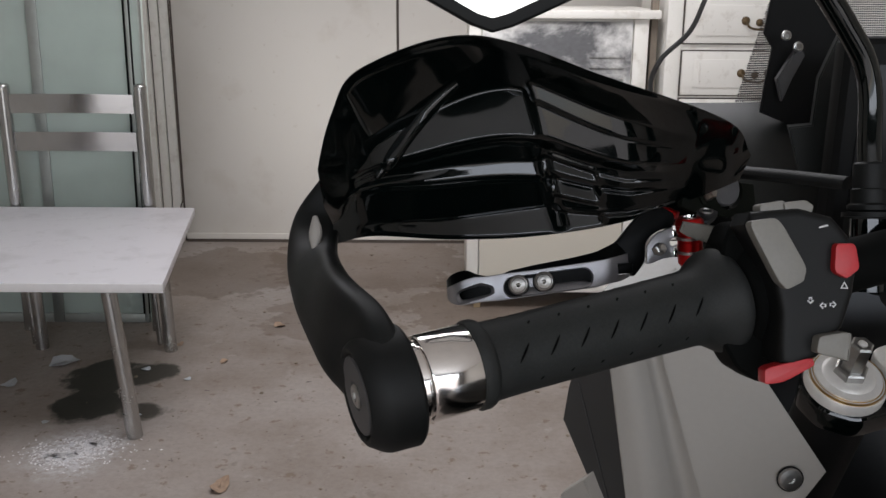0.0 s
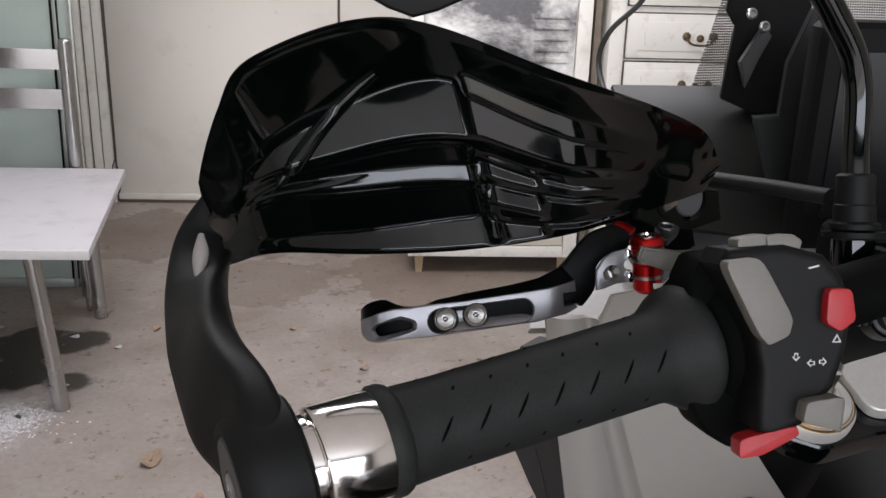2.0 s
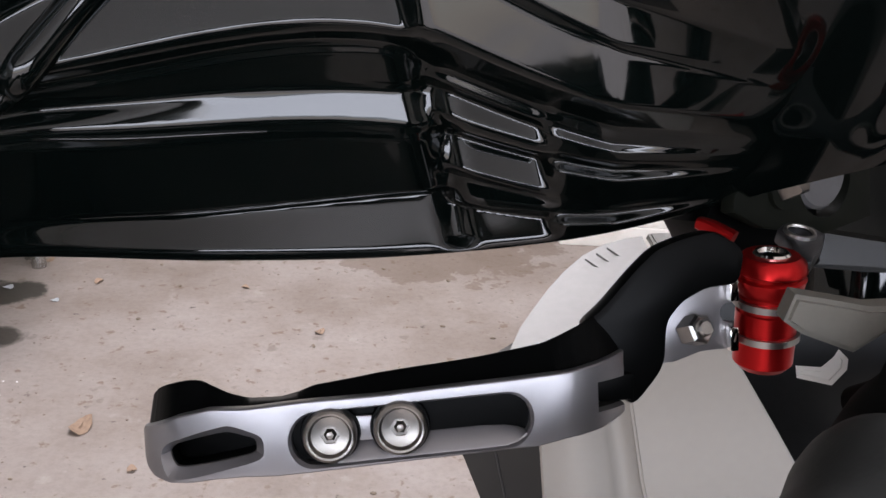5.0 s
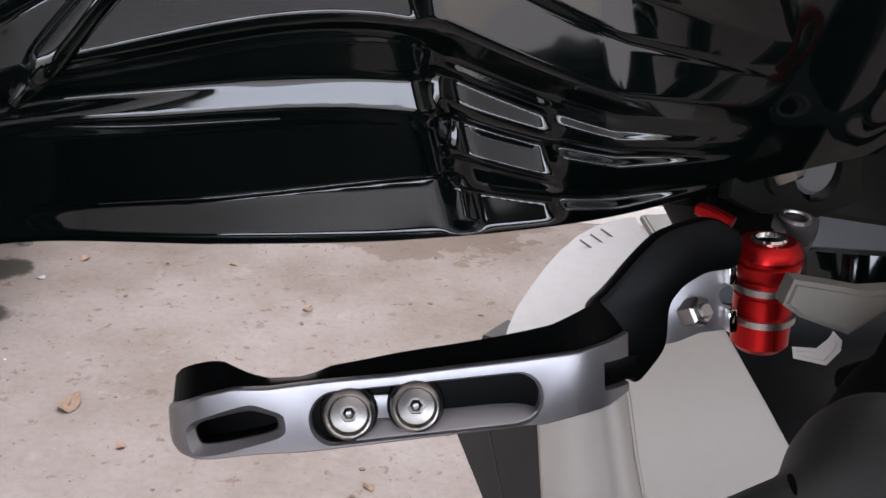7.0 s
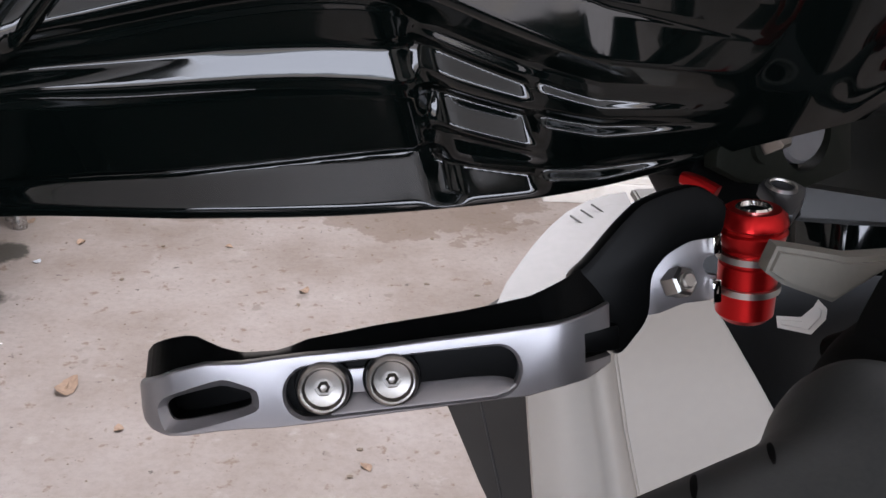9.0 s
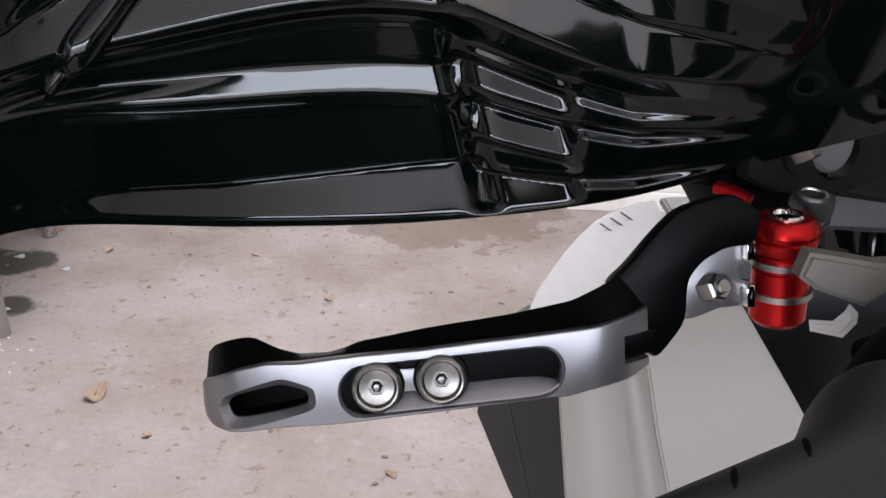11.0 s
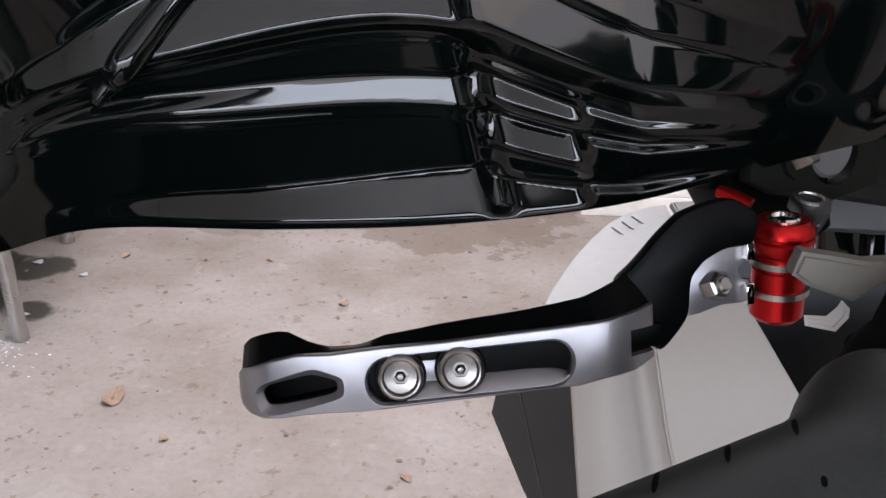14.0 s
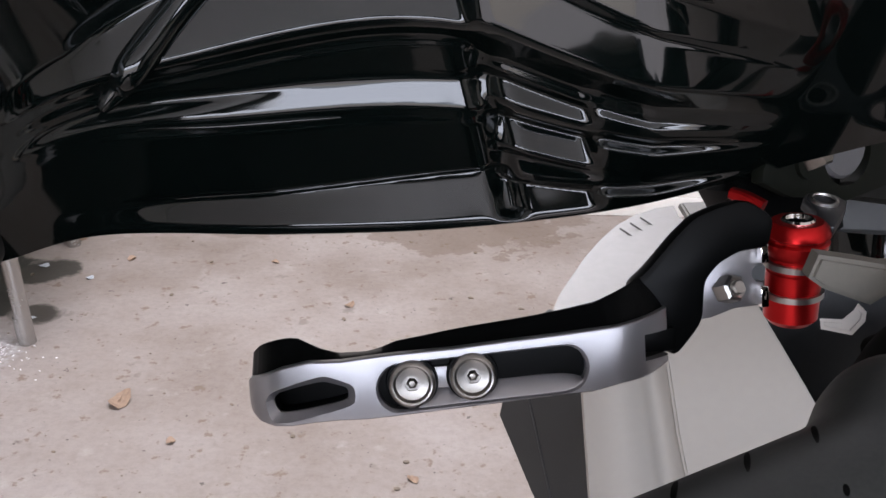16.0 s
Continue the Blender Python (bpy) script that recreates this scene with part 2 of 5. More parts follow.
        if c[0] > 0.5:
            patch = t.nodes.new("ShaderNodeMath")
            patch.operation = "MULTIPLY"
            t.links.new(disc(x, y, r, w, 0.06), patch.inputs[0])
            t.links.new(ramp(noise_node(46.0, 9.0, 0.8), [(0.42, (0.08, 0.08, 0.08)), (0.56, (0.95, 0.95, 0.95))]), patch.inputs[1])
            col = mix("MIX", patch.outputs[0], col, solid(c))
            continue
        col = mix("MIX", disc(x, y, r, w), col, solid(c)) if r < 0.24 else mix("MIX", 0.5, col, mix("MIX", disc(x, y, r, w), col, solid(c)))
    t.links.new(col, b.inputs["Base Color"])
    b.inputs["Roughness"].default_value = 0.62
    bp = t.nodes.new("ShaderNodeBump")
    bp.inputs["Strength"].default_value, bp.inputs["Distance"].default_value = 0.35, 0.004
    t.links.new(noise_node(60.0, 10.0, 0.6), bp.inputs["Height"])
    t.links.new(bp.outputs[0], b.inputs["Normal"])
    return m


CONCRETE = concrete()


# ---- building helpers ----
def frame_of(origin, x, z):
    """A right-handed frame at origin with that x axis and its z axis near z."""
    x = Vector(x).normalized()
    y = Vector(z).cross(x).normalized()
    z = x.cross(y)
    return Matrix(((x.x, y.x, z.x, origin[0]), (x.y, y.y, z.y, origin[1]), (x.z, y.z, z.z, origin[2]), (0, 0, 0, 1)))


def finish(bm, smooth=True, angle=35):
    bmesh.ops.recalc_face_normals(bm, faces=bm.faces)
    if smooth:
        for f in bm.faces:
            f.smooth = True
        for e in bm.edges:
            if len(e.link_faces) == 2 and e.calc_face_angle(0) > radians(angle):
                e.smooth = False
    return bm


def mesh_of(name, bm, mat, smooth=True, angle=35):
    finish(bm, smooth, angle)
    me = bpy.data.meshes.new(name)
    bm.to_mesh(me)
    bm.free()
    me.materials.append(mat)
    return me


def part(name, bm, mat, parent, label="", smooth=True, angle=35):
    ob = new(name, mesh_of(name, bm, mat, smooth, angle) if isinstance(bm, bmesh.types.BMesh) else bm)
    ob.parent = parent
    return tagged(ob, label)


def thing(name, bm, mat, label, category, group="", kind="", smooth=True, angle=35):
    ob = new(name, mesh_of(name, bm, mat, smooth, angle) if bm is not None else None)
    return tagged(ob, label, category, group, kind)


def box(x0, x1, y0, y1, z0, z1, bevel=0.0, m=None, seg=2):
    bm = bmesh.new()
    bmesh.ops.create_cube(bm, size=1, matrix=Matrix.Translation(((x0 + x1) / 2, (y0 + y1) / 2, (z0 + z1) / 2)) @ Matrix.Diagonal((x1 - x0, y1 - y0, z1 - z0, 1)))
    if bevel:
        bmesh.ops.bevel(bm, geom=bm.edges[:], offset=bevel, segments=seg, affect="EDGES", profile=0.6)
    if m is not None:
        bm.transform(m)
    return bm


def join(*bms):
    out = bmesh.new()
    for b in bms:
        me = bpy.data.meshes.new("tmp")
        b.to_mesh(me)
        b.free()
        out.from_mesh(me)
        bpy.data.meshes.remove(me)
    return out


def lathe(profile, m=None, seg=48, closed=True):
    """Turns (x, radius) pairs about the x axis."""
    bm = bmesh.new()
    rings = []
    for x, r in profile:
        rings.append([bm.verts.new((x, r * math.cos(2 * math.pi * k / seg), r * math.sin(2 * math.pi * k / seg))) for k in range(seg)])
    for a, b in zip(rings, rings[1:]):
        for k in range(seg):
            bm.faces.new((a[k], a[(k + 1) % seg], b[(k + 1) % seg], b[k]))
    if closed:
        bm.faces.new(rings[0])
        bm.faces.new(rings[-1])
    if m is not None:
        bm.transform(m)
    return bm


def prism(outline, y0, y1, bevel=0.0, m=None, seg=2):
    """An outline of (x, z) pairs, solid from y0 to y1, its rim edges rounded."""
    bm = bmesh.new()
    a = [bm.verts.new((x, y0, z)) for x, z in outline]
    b = [bm.verts.new((x, y1, z)) for x, z in outline]
    fa, fb = bm.faces.new(a), bm.faces.new(b)
    n = len(a)
    for k in range(n):
        bm.faces.new((a[k], a[(k + 1) % n], b[(k + 1) % n], b[k]))
    bmesh.ops.recalc_face_normals(bm, faces=bm.faces)
    if bevel:
        bmesh.ops.bevel(bm, geom=list(set(fa.edges[:] + fb.edges[:])), offset=bevel, segments=seg, affect="EDGES", profile=0.6)
    if m is not None:
        bm.transform(m)
    return bm


def spline(points, n):
    """n + 1 places along a smooth curve through the points."""
    p = [Vector(q) for q in points]
    p = [p[0] * 2 - p[1], *p, p[-1] * 2 - p[-2]]
    out = []
    for k in range(n + 1):
        u = k / n * (len(p) - 3)
        i = min(int(u), len(p) - 4)
        f = u - i
        a, b, c, d = p[i:i + 4]
        out.append(0.5 * (2 * b + (c - a) * f + (2 * a - 5 * b + 4 * c - d) * f * f + (3 * b - a - 3 * c + d) * f ** 3))
    return out


def tube(points, radius, n=24, seg=16, flat=1.0, up=(0, 0, 1), m=None, wide=None, boxy=1.0):
    """A round or flattened tube along a smooth curve; radius: a number, or one for each given point."""
    pts = spline(points, n)
    rad = [v.x for v in spline([(r, 0, 0) for r in radius], n)] if isinstance(radius, (list, tuple)) else [radius] * (n + 1)
    side = [v.x for v in spline([(r, 0, 0) for r in wide], n)] if wide else [r * flat for r in rad]
    ups = spline(up, n) if isinstance(up, list) else [Vector(up)] * (n + 1)
    bm = bmesh.new()
    rings = []
    for k, p in enumerate(pts):
        d = (pts[min(k + 1, n)] - pts[max(k - 1, 0)]).normalized()
        s = d.cross(ups[k]).normalized()
        w = s.cross(d)
        ring = []
        for j in range(seg):
            c, q = math.cos(2 * math.pi * j / seg), math.sin(2 * math.pi * j / seg)
            ring.append(bm.verts.new(p + math.copysign(abs(c) ** boxy, c) * s * side[k] + math.copysign(abs(q) ** boxy, q) * w * rad[k]))
        rings.append(ring)
    for a, b in zip(rings, rings[1:]):
        for j in range(seg):
            bm.faces.new((a[j], a[(j + 1) % seg], b[(j + 1) % seg], b[j]))
    bm.faces.new(rings[0])
    bm.faces.new(rings[-1])
    if m is not None:
        bm.transform(m)
    return bm


def sheet(f, nu, nv, thick=None):
    """A surface f(u, v), with a thickness along thick (a vector) if given."""
    bm = bmesh.new()
    def grid(off):
        return [[bm.verts.new(Vector(f(i / nu, j / nv)) + off) for j in range(nv + 1)] for i in range(nu + 1)]
    g = grid(Vector((0, 0, 0)))
    sides = [g]
    for i in range(nu):
        for j in range(nv):
            bm.faces.new((g[i][j], g[i + 1][j], g[i + 1][j + 1], g[i][j + 1]))
    if thick is not None:
        h = grid(Vector(thick))
        for i in range(nu):
            for j in range(nv):
                bm.faces.new((h[i][j], h[i][j + 1], h[i + 1][j + 1], h[i + 1][j]))
        rim = [(i, 0) for i in range(nu)] + [(nu, j) for j in range(nv)] + [(i, nv) for i in range(nu, 0, -1)] + [(0, j) for j in range(nv, 0, -1)]
        for (a, b), (c, d) in zip(rim, rim[1:] + rim[:1]):
            bm.faces.new((g[a][b], g[c][d], h[c][d], h[a][b]))
    return bm


def cut(bm, cutters):
    """bm with the cutters' forms taken away."""
    finish(bm, False)
    base = bpy.data.objects.new("base", bpy.data.meshes.new("base"))
    bm.to_mesh(base.data)
    bm.free()
    scene.collection.objects.link(base)
    spare = [base]
    for c in cutters:
        finish(c, False)
        ob = bpy.data.objects.new("cutter", bpy.data.meshes.new("cutter"))
        c.to_mesh(ob.data)
        c.free()
        scene.collection.objects.link(ob)
        spare.append(ob)
        mod = base.modifiers.new("cut", "BOOLEAN")
        mod.operation, mod.solver, mod.object = "DIFFERENCE", "EXACT", ob
    bpy.context.view_layer.update()
    me = bpy.data.meshes.new_from_object(base.evaluated_get(bpy.context.evaluated_depsgraph_get()))
    out = bmesh.new()
    out.from_mesh(me)
    bpy.data.meshes.remove(me)
    for ob in spare:
        data = ob.data
        bpy.data.objects.remove(ob)
        bpy.data.meshes.remove(data)
    return out


def capsule(x0, x1, z, r, seg=10):
    """A long round-ended outline."""
    pts = [(x1 + r * math.sin(math.pi * k / seg), z + r * math.cos(math.pi * k / seg)) for k in range(seg + 1)]
    return pts + [(x0 - r * math.sin(math.pi * k / seg), z - r * math.cos(math.pi * k / seg)) for k in range(seg + 1)]


def rounded(outline, per=5):
    """A closed outline drawn as a smooth curve through its points."""
    p = [(x, z, 0) for x, z in outline]
    ring = spline(p[-2:] + p + p[:3], per * (len(p) + 4))
    return [(v.x, v.y) for v in ring[2 * per:(2 + len(p)) * per]]


def soft_corners(outline, cut_back=0.22, steps=4):
    """An outline whose corners are rounded off."""
    out = []
    n = len(outline)
    for k in range(n):
        p, q, r = Vector(outline[k - 1]), Vector(outline[k]), Vector(outline[(k + 1) % n])
        a, b = q.lerp(p, cut_back), q.lerp(r, cut_back)
        for i in range(steps + 1):
            f = i / steps
            out.append(tuple(a.lerp(q, f).lerp(q.lerp(b, f), f)))
    return out


def smoothstep(a, b, x):
    t = min(1, max(0, (x - a) / (b - a)))
    return t * t * (3 - 2 * t)


def track(stops, x):
    """Straight lines between (place, value) stops."""
    for (a, p), (b, q) in zip(stops, stops[1:]):
        if x <= b:
            return p + (q - p) * (x - a) / (b - a)
    return stops[-1][1]


def plate(points, thick):
    bm = bmesh.new()
    a = [bm.verts.new(p) for p in points]
    b = [bm.verts.new(Vector(p) + Vector(thick)) for p in points]
    fa = bm.faces.new(a)
    fb = bm.faces.new(b)
    for k in range(len(a)):
        bm.faces.new((a[k], a[(k + 1) % len(a)], b[(k + 1) % len(a)], b[k]))
    bmesh.ops.recalc_face_normals(bm, faces=bm.faces)
    bmesh.ops.bevel(bm, geom=list(fa.edges) + list(fb.edges), offset=0.0008, segments=2, affect="EDGES")
    return bm


# ---- the garage ----
DARKWALL = textured(material("brown_wall_boards", (0.07, 0.055, 0.045), 0.7), 9, 0.3, 0.2, 0.1, distance=0.002)
thing("floor", box(-3.2, 3.2, -3.2, 4.6, -0.12, 0), CONCRETE, "stained grey concrete garage floor", "floor", kind="structure", smooth=False)
WALL_Y = 4.31
thing("wall_back", box(-3.2, 3.2, WALL_Y, WALL_Y + 0.15, 0, 2.6), WHITEPAINT, "off-white painted garage wall with scuffs", "wall", kind="structure", smooth=False)
thing("wall_left", box(-3.35, -3.2, -3.2, 4.46, 0, 2.6), WHITEPAINT, "off-white painted side wall", "wall", kind="structure", smooth=False)
thing("wall_right", box(3.2, 3.35, -3.2, 4.46, 0, 2.6), WHITEPAINT, "off-white painted side wall", "wall", kind="structure", smooth=False)
thing("wall_front", join(box(-3.2, -1.95, -3.2, -3.05, 0, 2.6), box(2.35, 3.2, -3.2, -3.05, 0, 2.6), box(-1.95, 2.35, -3.2, -3.05, 2.25, 2.6)), DARKWALL, "brown garage wall round the open vehicle door", "wall", kind="structure", smooth=False)
# the opening is added for the unseen roof lamp
thing("ceiling", join(box(-3.35, -0.95, -3.2, 4.46, 2.6, 2.7), box(0.75, 3.35, -3.2, 4.46, 2.6, 2.7), box(-0.95, 0.75, -3.2, 1.45, 2.6, 2.7), box(-0.95, 0.75, 2.75, 4.46, 2.6, 2.7)), CEIL, "pale ceiling boards round an opening added for the roof lamp", "ceiling", kind="structure", smooth=False)
thing("ground", box(-40, 40, -60, -3.2, -0.2, -0.02), CONCRETE, "concrete drive outside the garage", "ground", kind="structure", smooth=False)

# back wall: sheet panels with a seam, a low base board and a cased corner with battens
thing("wall_panel", box(-1.285, -0.226, WALL_Y - 0.018, WALL_Y - 0.001, 0.012, 2.4, 0.002), WHITEPAINT, "off-white wall sheet with scuff marks", "wall panel", kind="structure")
thing("wall_panel", box(-0.214, 0.9, WALL_Y - 0.018, WALL_Y - 0.001, 0.012, 2.4, 0.002), WHITEPAINT, "off-white wall sheet beside the seam", "wall panel", kind="structure")
thing("trim", box(-0.2255, -0.2145, WALL_Y - 0.009, WALL_Y - 0.001, 0.012, 2.4), DARKWALL, "dark open joint between the wall sheets", "trim", kind="structure", smooth=False)
thing("baseboard", box(-1.285, 0.9, WALL_Y - 0.030, WALL_Y - 0.018, 0.016, 0.045, 0.003), WHITEPAINT, "low off-white base board with dirt along it", "baseboard", kind="structure")
thing("trim", box(-1.285, 0.9, WALL_Y - 0.026, WALL_Y - 0.018, 0.0, 0.0155), DARKWALL, "dark joint strip under the base board", "trim", kind="structure", smooth=False)
for x0, x1, d in ((-1.476, -1.436, 0.020), (-1.429, -1.398, 0.030), (-1.390, -1.348, 0.024), (-1.340, -1.296, 0.036)):
    thing("trim", box(x0, x1, WALL_Y - d, WALL_Y - 0.001, 0, 2.4, 0.004), CREAM, "cream wooden door casing strip", "trim", kind="structure")
thing("trim", box(-1.476, -1.2855, WALL_Y - 0.008, WALL_Y - 0.0012, 0, 2.38), DARKWALL, "dark joints behind the casing strips", "trim", kind="structure", smooth=False)
thing("cord", join(tube([(-1.288, 4.262, 2.3), (-1.289, 4.262, 1.3), (-1.287, 4.262, 0.6), (-1.284, 4.262, 0.22)], 0.0035, 24, 8), tube([(-1.284, 4.262, 0.22), (-1.300, 4.262, 0.17), (-1.290, 4.262, 0.06), (-1.272, 4.262, 0.07), (-1.275, 4.262, 0.16), (-1.284, 4.262, 0.22)], 0.003, 30, 8)), DARKWALL, "dark hanging cord with a loop on the door casing", "cord")

# leaning glazed frame
ALU = textured(material("aged_aluminium", (0.33, 0.35, 0.33), 0.42, 0.7), 30, 0.12, 0.05, 0.1)
GLZ = pose(-1.088, 3.13, 0, -2.5, 0, 0)
glazed = thing("glazed_door", None, None, "old aluminium framed door with green tinted glass panes", "glass door")
glazed.matrix_world = GLZ
for n, x0, x1, z0, z1, d in (("stile", -0.051, -0.037, 0.0, 2.0, 0.04), ("stile", -0.006, 0.0, 0.0, 2.0, 0.03), ("stile", -0.405, -0.365, 0.0, 2.0, 0.035), ("stile", -1.02, -0.98, 0.0, 2.0, 0.04), ("rail", -0.364, -0.052, 0.0, 0.035, 0.04), ("rail", -0.979, -0.406, 0.0, 0.035, 0.04), ("rail", -0.364, -0.052, 1.96, 2.0, 0.04), ("rail", -0.979, -0.406, 1.96, 2.0, 0.04)):
    part(n, box(x0, x1, 0, d, z0, z1, 0.003), ALU, glazed)
for x0, x1 in ((-0.0575, -0.0515), (-0.0365, -0.0320)):
    part("seal", box(x0, x1, -0.002, 0.004, 0.036, 1.958), BLACKALLOY, glazed, "black rubber glazing seal")
part("pane", box(-0.0315, -0.0065, 0.0045, 0.010, 0.0, 1.958), GLASS, glazed)
part("pane", box(-0.364, -0.0580, 0.0045, 0.010, 0.036, 1.958), GLASS, glazed)
part("pane", box(-0.979, -0.406, 0.012, 0.018, 0.036, 1.958), GLASS, glazed)
part("back_board", box(-0.979, -0.001, 0.041, 0.052, 0.0, 1.99), smudged(textured(material("pale_green_board", (0.84, 0.92, 0.86), 0.7), 4, 0.22, 0.05, 0.1), (0.84, 0.92, 0.86), (0.50, 0.57, 0.53), 2.4, 0.48, 0.72), glazed, "pale green backing board")

# low table
TABLE = thing("low_table", None, None, "low table with a white laminate top and steel tube legs", "table")
part("tabletop", prism([(-0.758, 2.158), (-0.896, 3.036), (-1.75, 3.036), (-1.75, 2.158)], 0.0, 0.026, 0.002, Matrix(((1, 0, 0, 0), (0, 0, 1, 0), (0, 1, 0, 0.454), (0, 0, 0, 1)))), LAMINATE, TABLE, "white laminate top with a pale edge")
part("edge_band", box(-1.75, -0.7575, 2.1545, 2.1577, 0.4545, 0.4797, 0.0008), EDGEBAND, TABLE, "white edge strip")
for x0, y0, x1, y1 in ((-0.884, 2.195, -0.931, 2.215), (-1.60, 2.195, -1.56, 2.215), (-0.964, 2.852, -0.985, 2.875), (-1.430, 2.869, -1.44, 2.88)):
    leg = part("leg", tube([(x0, y0, 0.002), (x0 + (x1 - x0) / 2, y0 + (y1 - y0) / 2, 0.23), (x1, y1, 0.453)], 0.0215, 6, 24, up=(0, 1, 0)), STAINLESS, TABLE, "brushed steel tube leg")
    part("foot", tube([(x0, y0, 0.0), (x0 + (x1 - x0) * 0.1, y0, 0.03), (x0 + (x1 - x0) * 0.22, y0 + (y1 - y0) * 0.22, 0.075)], 0.0228, 4, 24, up=(0, 1, 0)), STAINLESS, leg, "scuffed grey foot sleeve")
part("apron", box(-1.62, -0.95, 2.30, 2.325, 0.425, 0.453, 0.003), STAINLESS, TABLE)

# steel chair tucked under the table
CHAIR = thing("dining_chair", None, None, "stainless steel tube chair with curved back slats tucked under the table", "chair")
for x, xt in ((-1.068, -1.073), (-1.552, -1.560)):
    part("leg", tube([(x, 3.060, 0.0), ((x * 0.8 + xt * 0.2), 3.066, 0.25), ((x + xt) / 2, 3.072, 0.5), (xt, 3.080, 0.905)], 0.0235, 24, 20, up=(0, 1, 0)), STAINLESS, CHAIR)
    part("end_plug", lathe([(0.0, 0.0236), (0.006, 0.0232), (0.011, 0.0195), (0.014, 0.012), (0.015, 0.002)], frame_of((xt, 3.080, 0.904), (xt - x, 0.02, 0.9), (0, 1, 0)), 24), STAINLESS, CHAIR)
    part("leg", tube([(x + 0.05 if x > -1.2 else x + 0.08, 2.915, 0.0), (x + 0.04 if x > -1.2 else x + 0.07, 2.92, 0.2), (x + 0.03 if x > -1.2 else x + 0.06, 2.93, 0.42)], 0.0130, 8, 20, up=(0, 1, 0)), STAINLESS, CHAIR)
for z0, z1, x0 in ((0.813, 0.880, -1.555), (0.678, 0.746, -1.535)):
    part("slat", sheet(lambda u, v, z0=z0, z1=z1, x0=x0: (x0 + (-1.098 - x0) * u, 3.072 - 0.028 * math.sin(math.pi * u), z0 + (z1 - z0) * v + 0.006 * math.sin(math.pi * u)), 24, 3, (0, 0.003, 0)), BRUSHED, CHAIR, "curved brushed steel back slat")
part("seat", box(-1.53, -1.09, 2.90, 3.05, 0.405, 0.440, 0.012), DARKWALL, CHAIR, "dark chair seat")


def soot():
    m = material("sooty_painted_door", (0.70, 0.69, 0.67), 0.55)
    t = m.node_tree
    b = t.nodes["Principled BSDF"]
    co = t.nodes.new("ShaderNodeTexCoord")
    mp = t.nodes.new("ShaderNodeMapping")
    mp.inputs["Scale"].default_value = (1.0, 1.0, 1.4)
    t.links.new(co.outputs["Object"], mp.inputs[0])
    a, c = t.nodes.new("ShaderNodeTexNoise"), t.nodes.new("ShaderNodeTexNoise")
    a.inputs["Scale"].default_value, a.inputs["Detail"].default_value, a.inputs["Roughness"].default_value, a.inputs["Distortion"].default_value = 3.2, 9, 0.66, 0.25
    c.inputs["Scale"].default_value, c.inputs["Detail"].default_value = 40, 6
    for n in (a, c):
        t.links.new(mp.outputs[0], n.inputs["Vector"])
    r = t.nodes.new("ShaderNodeValToRGB")
    r.color_ramp.elements[0].position, r.color_ramp.elements[1].position = 0.40, 0.60
    r.color_ramp.elements[0].color, r.color_ramp.elements[1].color = (0.10, 0.10, 0.105, 1), (0.74, 0.73, 0.71, 1)
    t.links.new(a.outputs[0], r.inputs[0])
    mx = t.nodes.new("ShaderNodeMix")
    mx.data_type, mx.blend_type = "RGBA", "OVERLAY"
    mx.inputs[0].default_value = 0.35
    t.links.new(r.outputs[0], mx.inputs[6])
    t.links.new(c.outputs[0], mx.inputs[7])
    sep = t.nodes.new("ShaderNodeSeparateXYZ")
    t.links.new(co.outputs["Object"], sep.inputs[0])
    ad = t.nodes.new("ShaderNodeMath")
    ad.operation, ad.inputs[1].default_value = "MULTIPLY_ADD", 0.5
    t.links.new(a.outputs[0], ad.inputs[0])
    t.links.new(sep.outputs["Z"], ad.inputs[2])
    edge = t.nodes.new("ShaderNodeMapRange")
    edge.inputs["From Min"].default_value, edge.inputs["From Max"].default_value = 0.85, 1.05
    t.links.new(ad.outputs[0], edge.inputs["Value"])
    mz = t.nodes.new("ShaderNodeMix")
    mz.data_type = "RGBA"
    mz.inputs[6].default_value = (0.68, 0.64, 0.55, 1)
    t.links.new(edge.outputs[0], mz.inputs[0])
    t.links.new(mx.outputs[2], mz.inputs[7])
    t.links.new(mz.outputs[2], b.inputs["Base Color"])
    return m


SOOT = soot()
CAB = thing("cabinet", None, None, "cream cupboard with a soot-smeared door on short wooden legs", "cupboard")
part("body", join(box(0.11, 0.775, 3.27, 3.70, 0.075, 1.14, 0.004), box(0.11, 0.155, 3.25, 3.2695, 0.075, 1.14, 0.003), box(0.722, 0.775, 3.25, 3.2695, 0.075, 1.14, 0.003), box(0.156, 0.721, 3.25, 3.2695, 0.075, 0.12, 0.003)), CREAM, CAB)
part("door", box(0.160, 0.717, 3.252, 3.2695, 0.125, 1.13, 0.003), SOOT, CAB, "door smeared with grey soot")
part("top", box(0.10, 0.815, 3.23, 3.72, 1.141, 1.172, 0.005), CREAM, CAB)
for z in (0.80, 0.84, 0.88, 0.92, 0.96, 1.00):
    part("louvre", box(0.56, 0.69, 3.2465, 3.2515, z, z + 0.018, 0.002), SOOT, CAB, "sooty louvre slat")
for x, y in ((0.155, 3.29), (0.725, 3.29), (0.155, 3.66), (0.725, 3.66)):
    part("leg", prism([(-0.018, 0.075), (0.018, 0.075), (0.013, 0), (-0.013, 0)], -0.016, 0.016, 0.002, pose(x, y, 0)), WOOD, CAB, "raw wooden leg")
CAB.matrix_world = Matrix.Translation((-0.014, 0.055, 0))
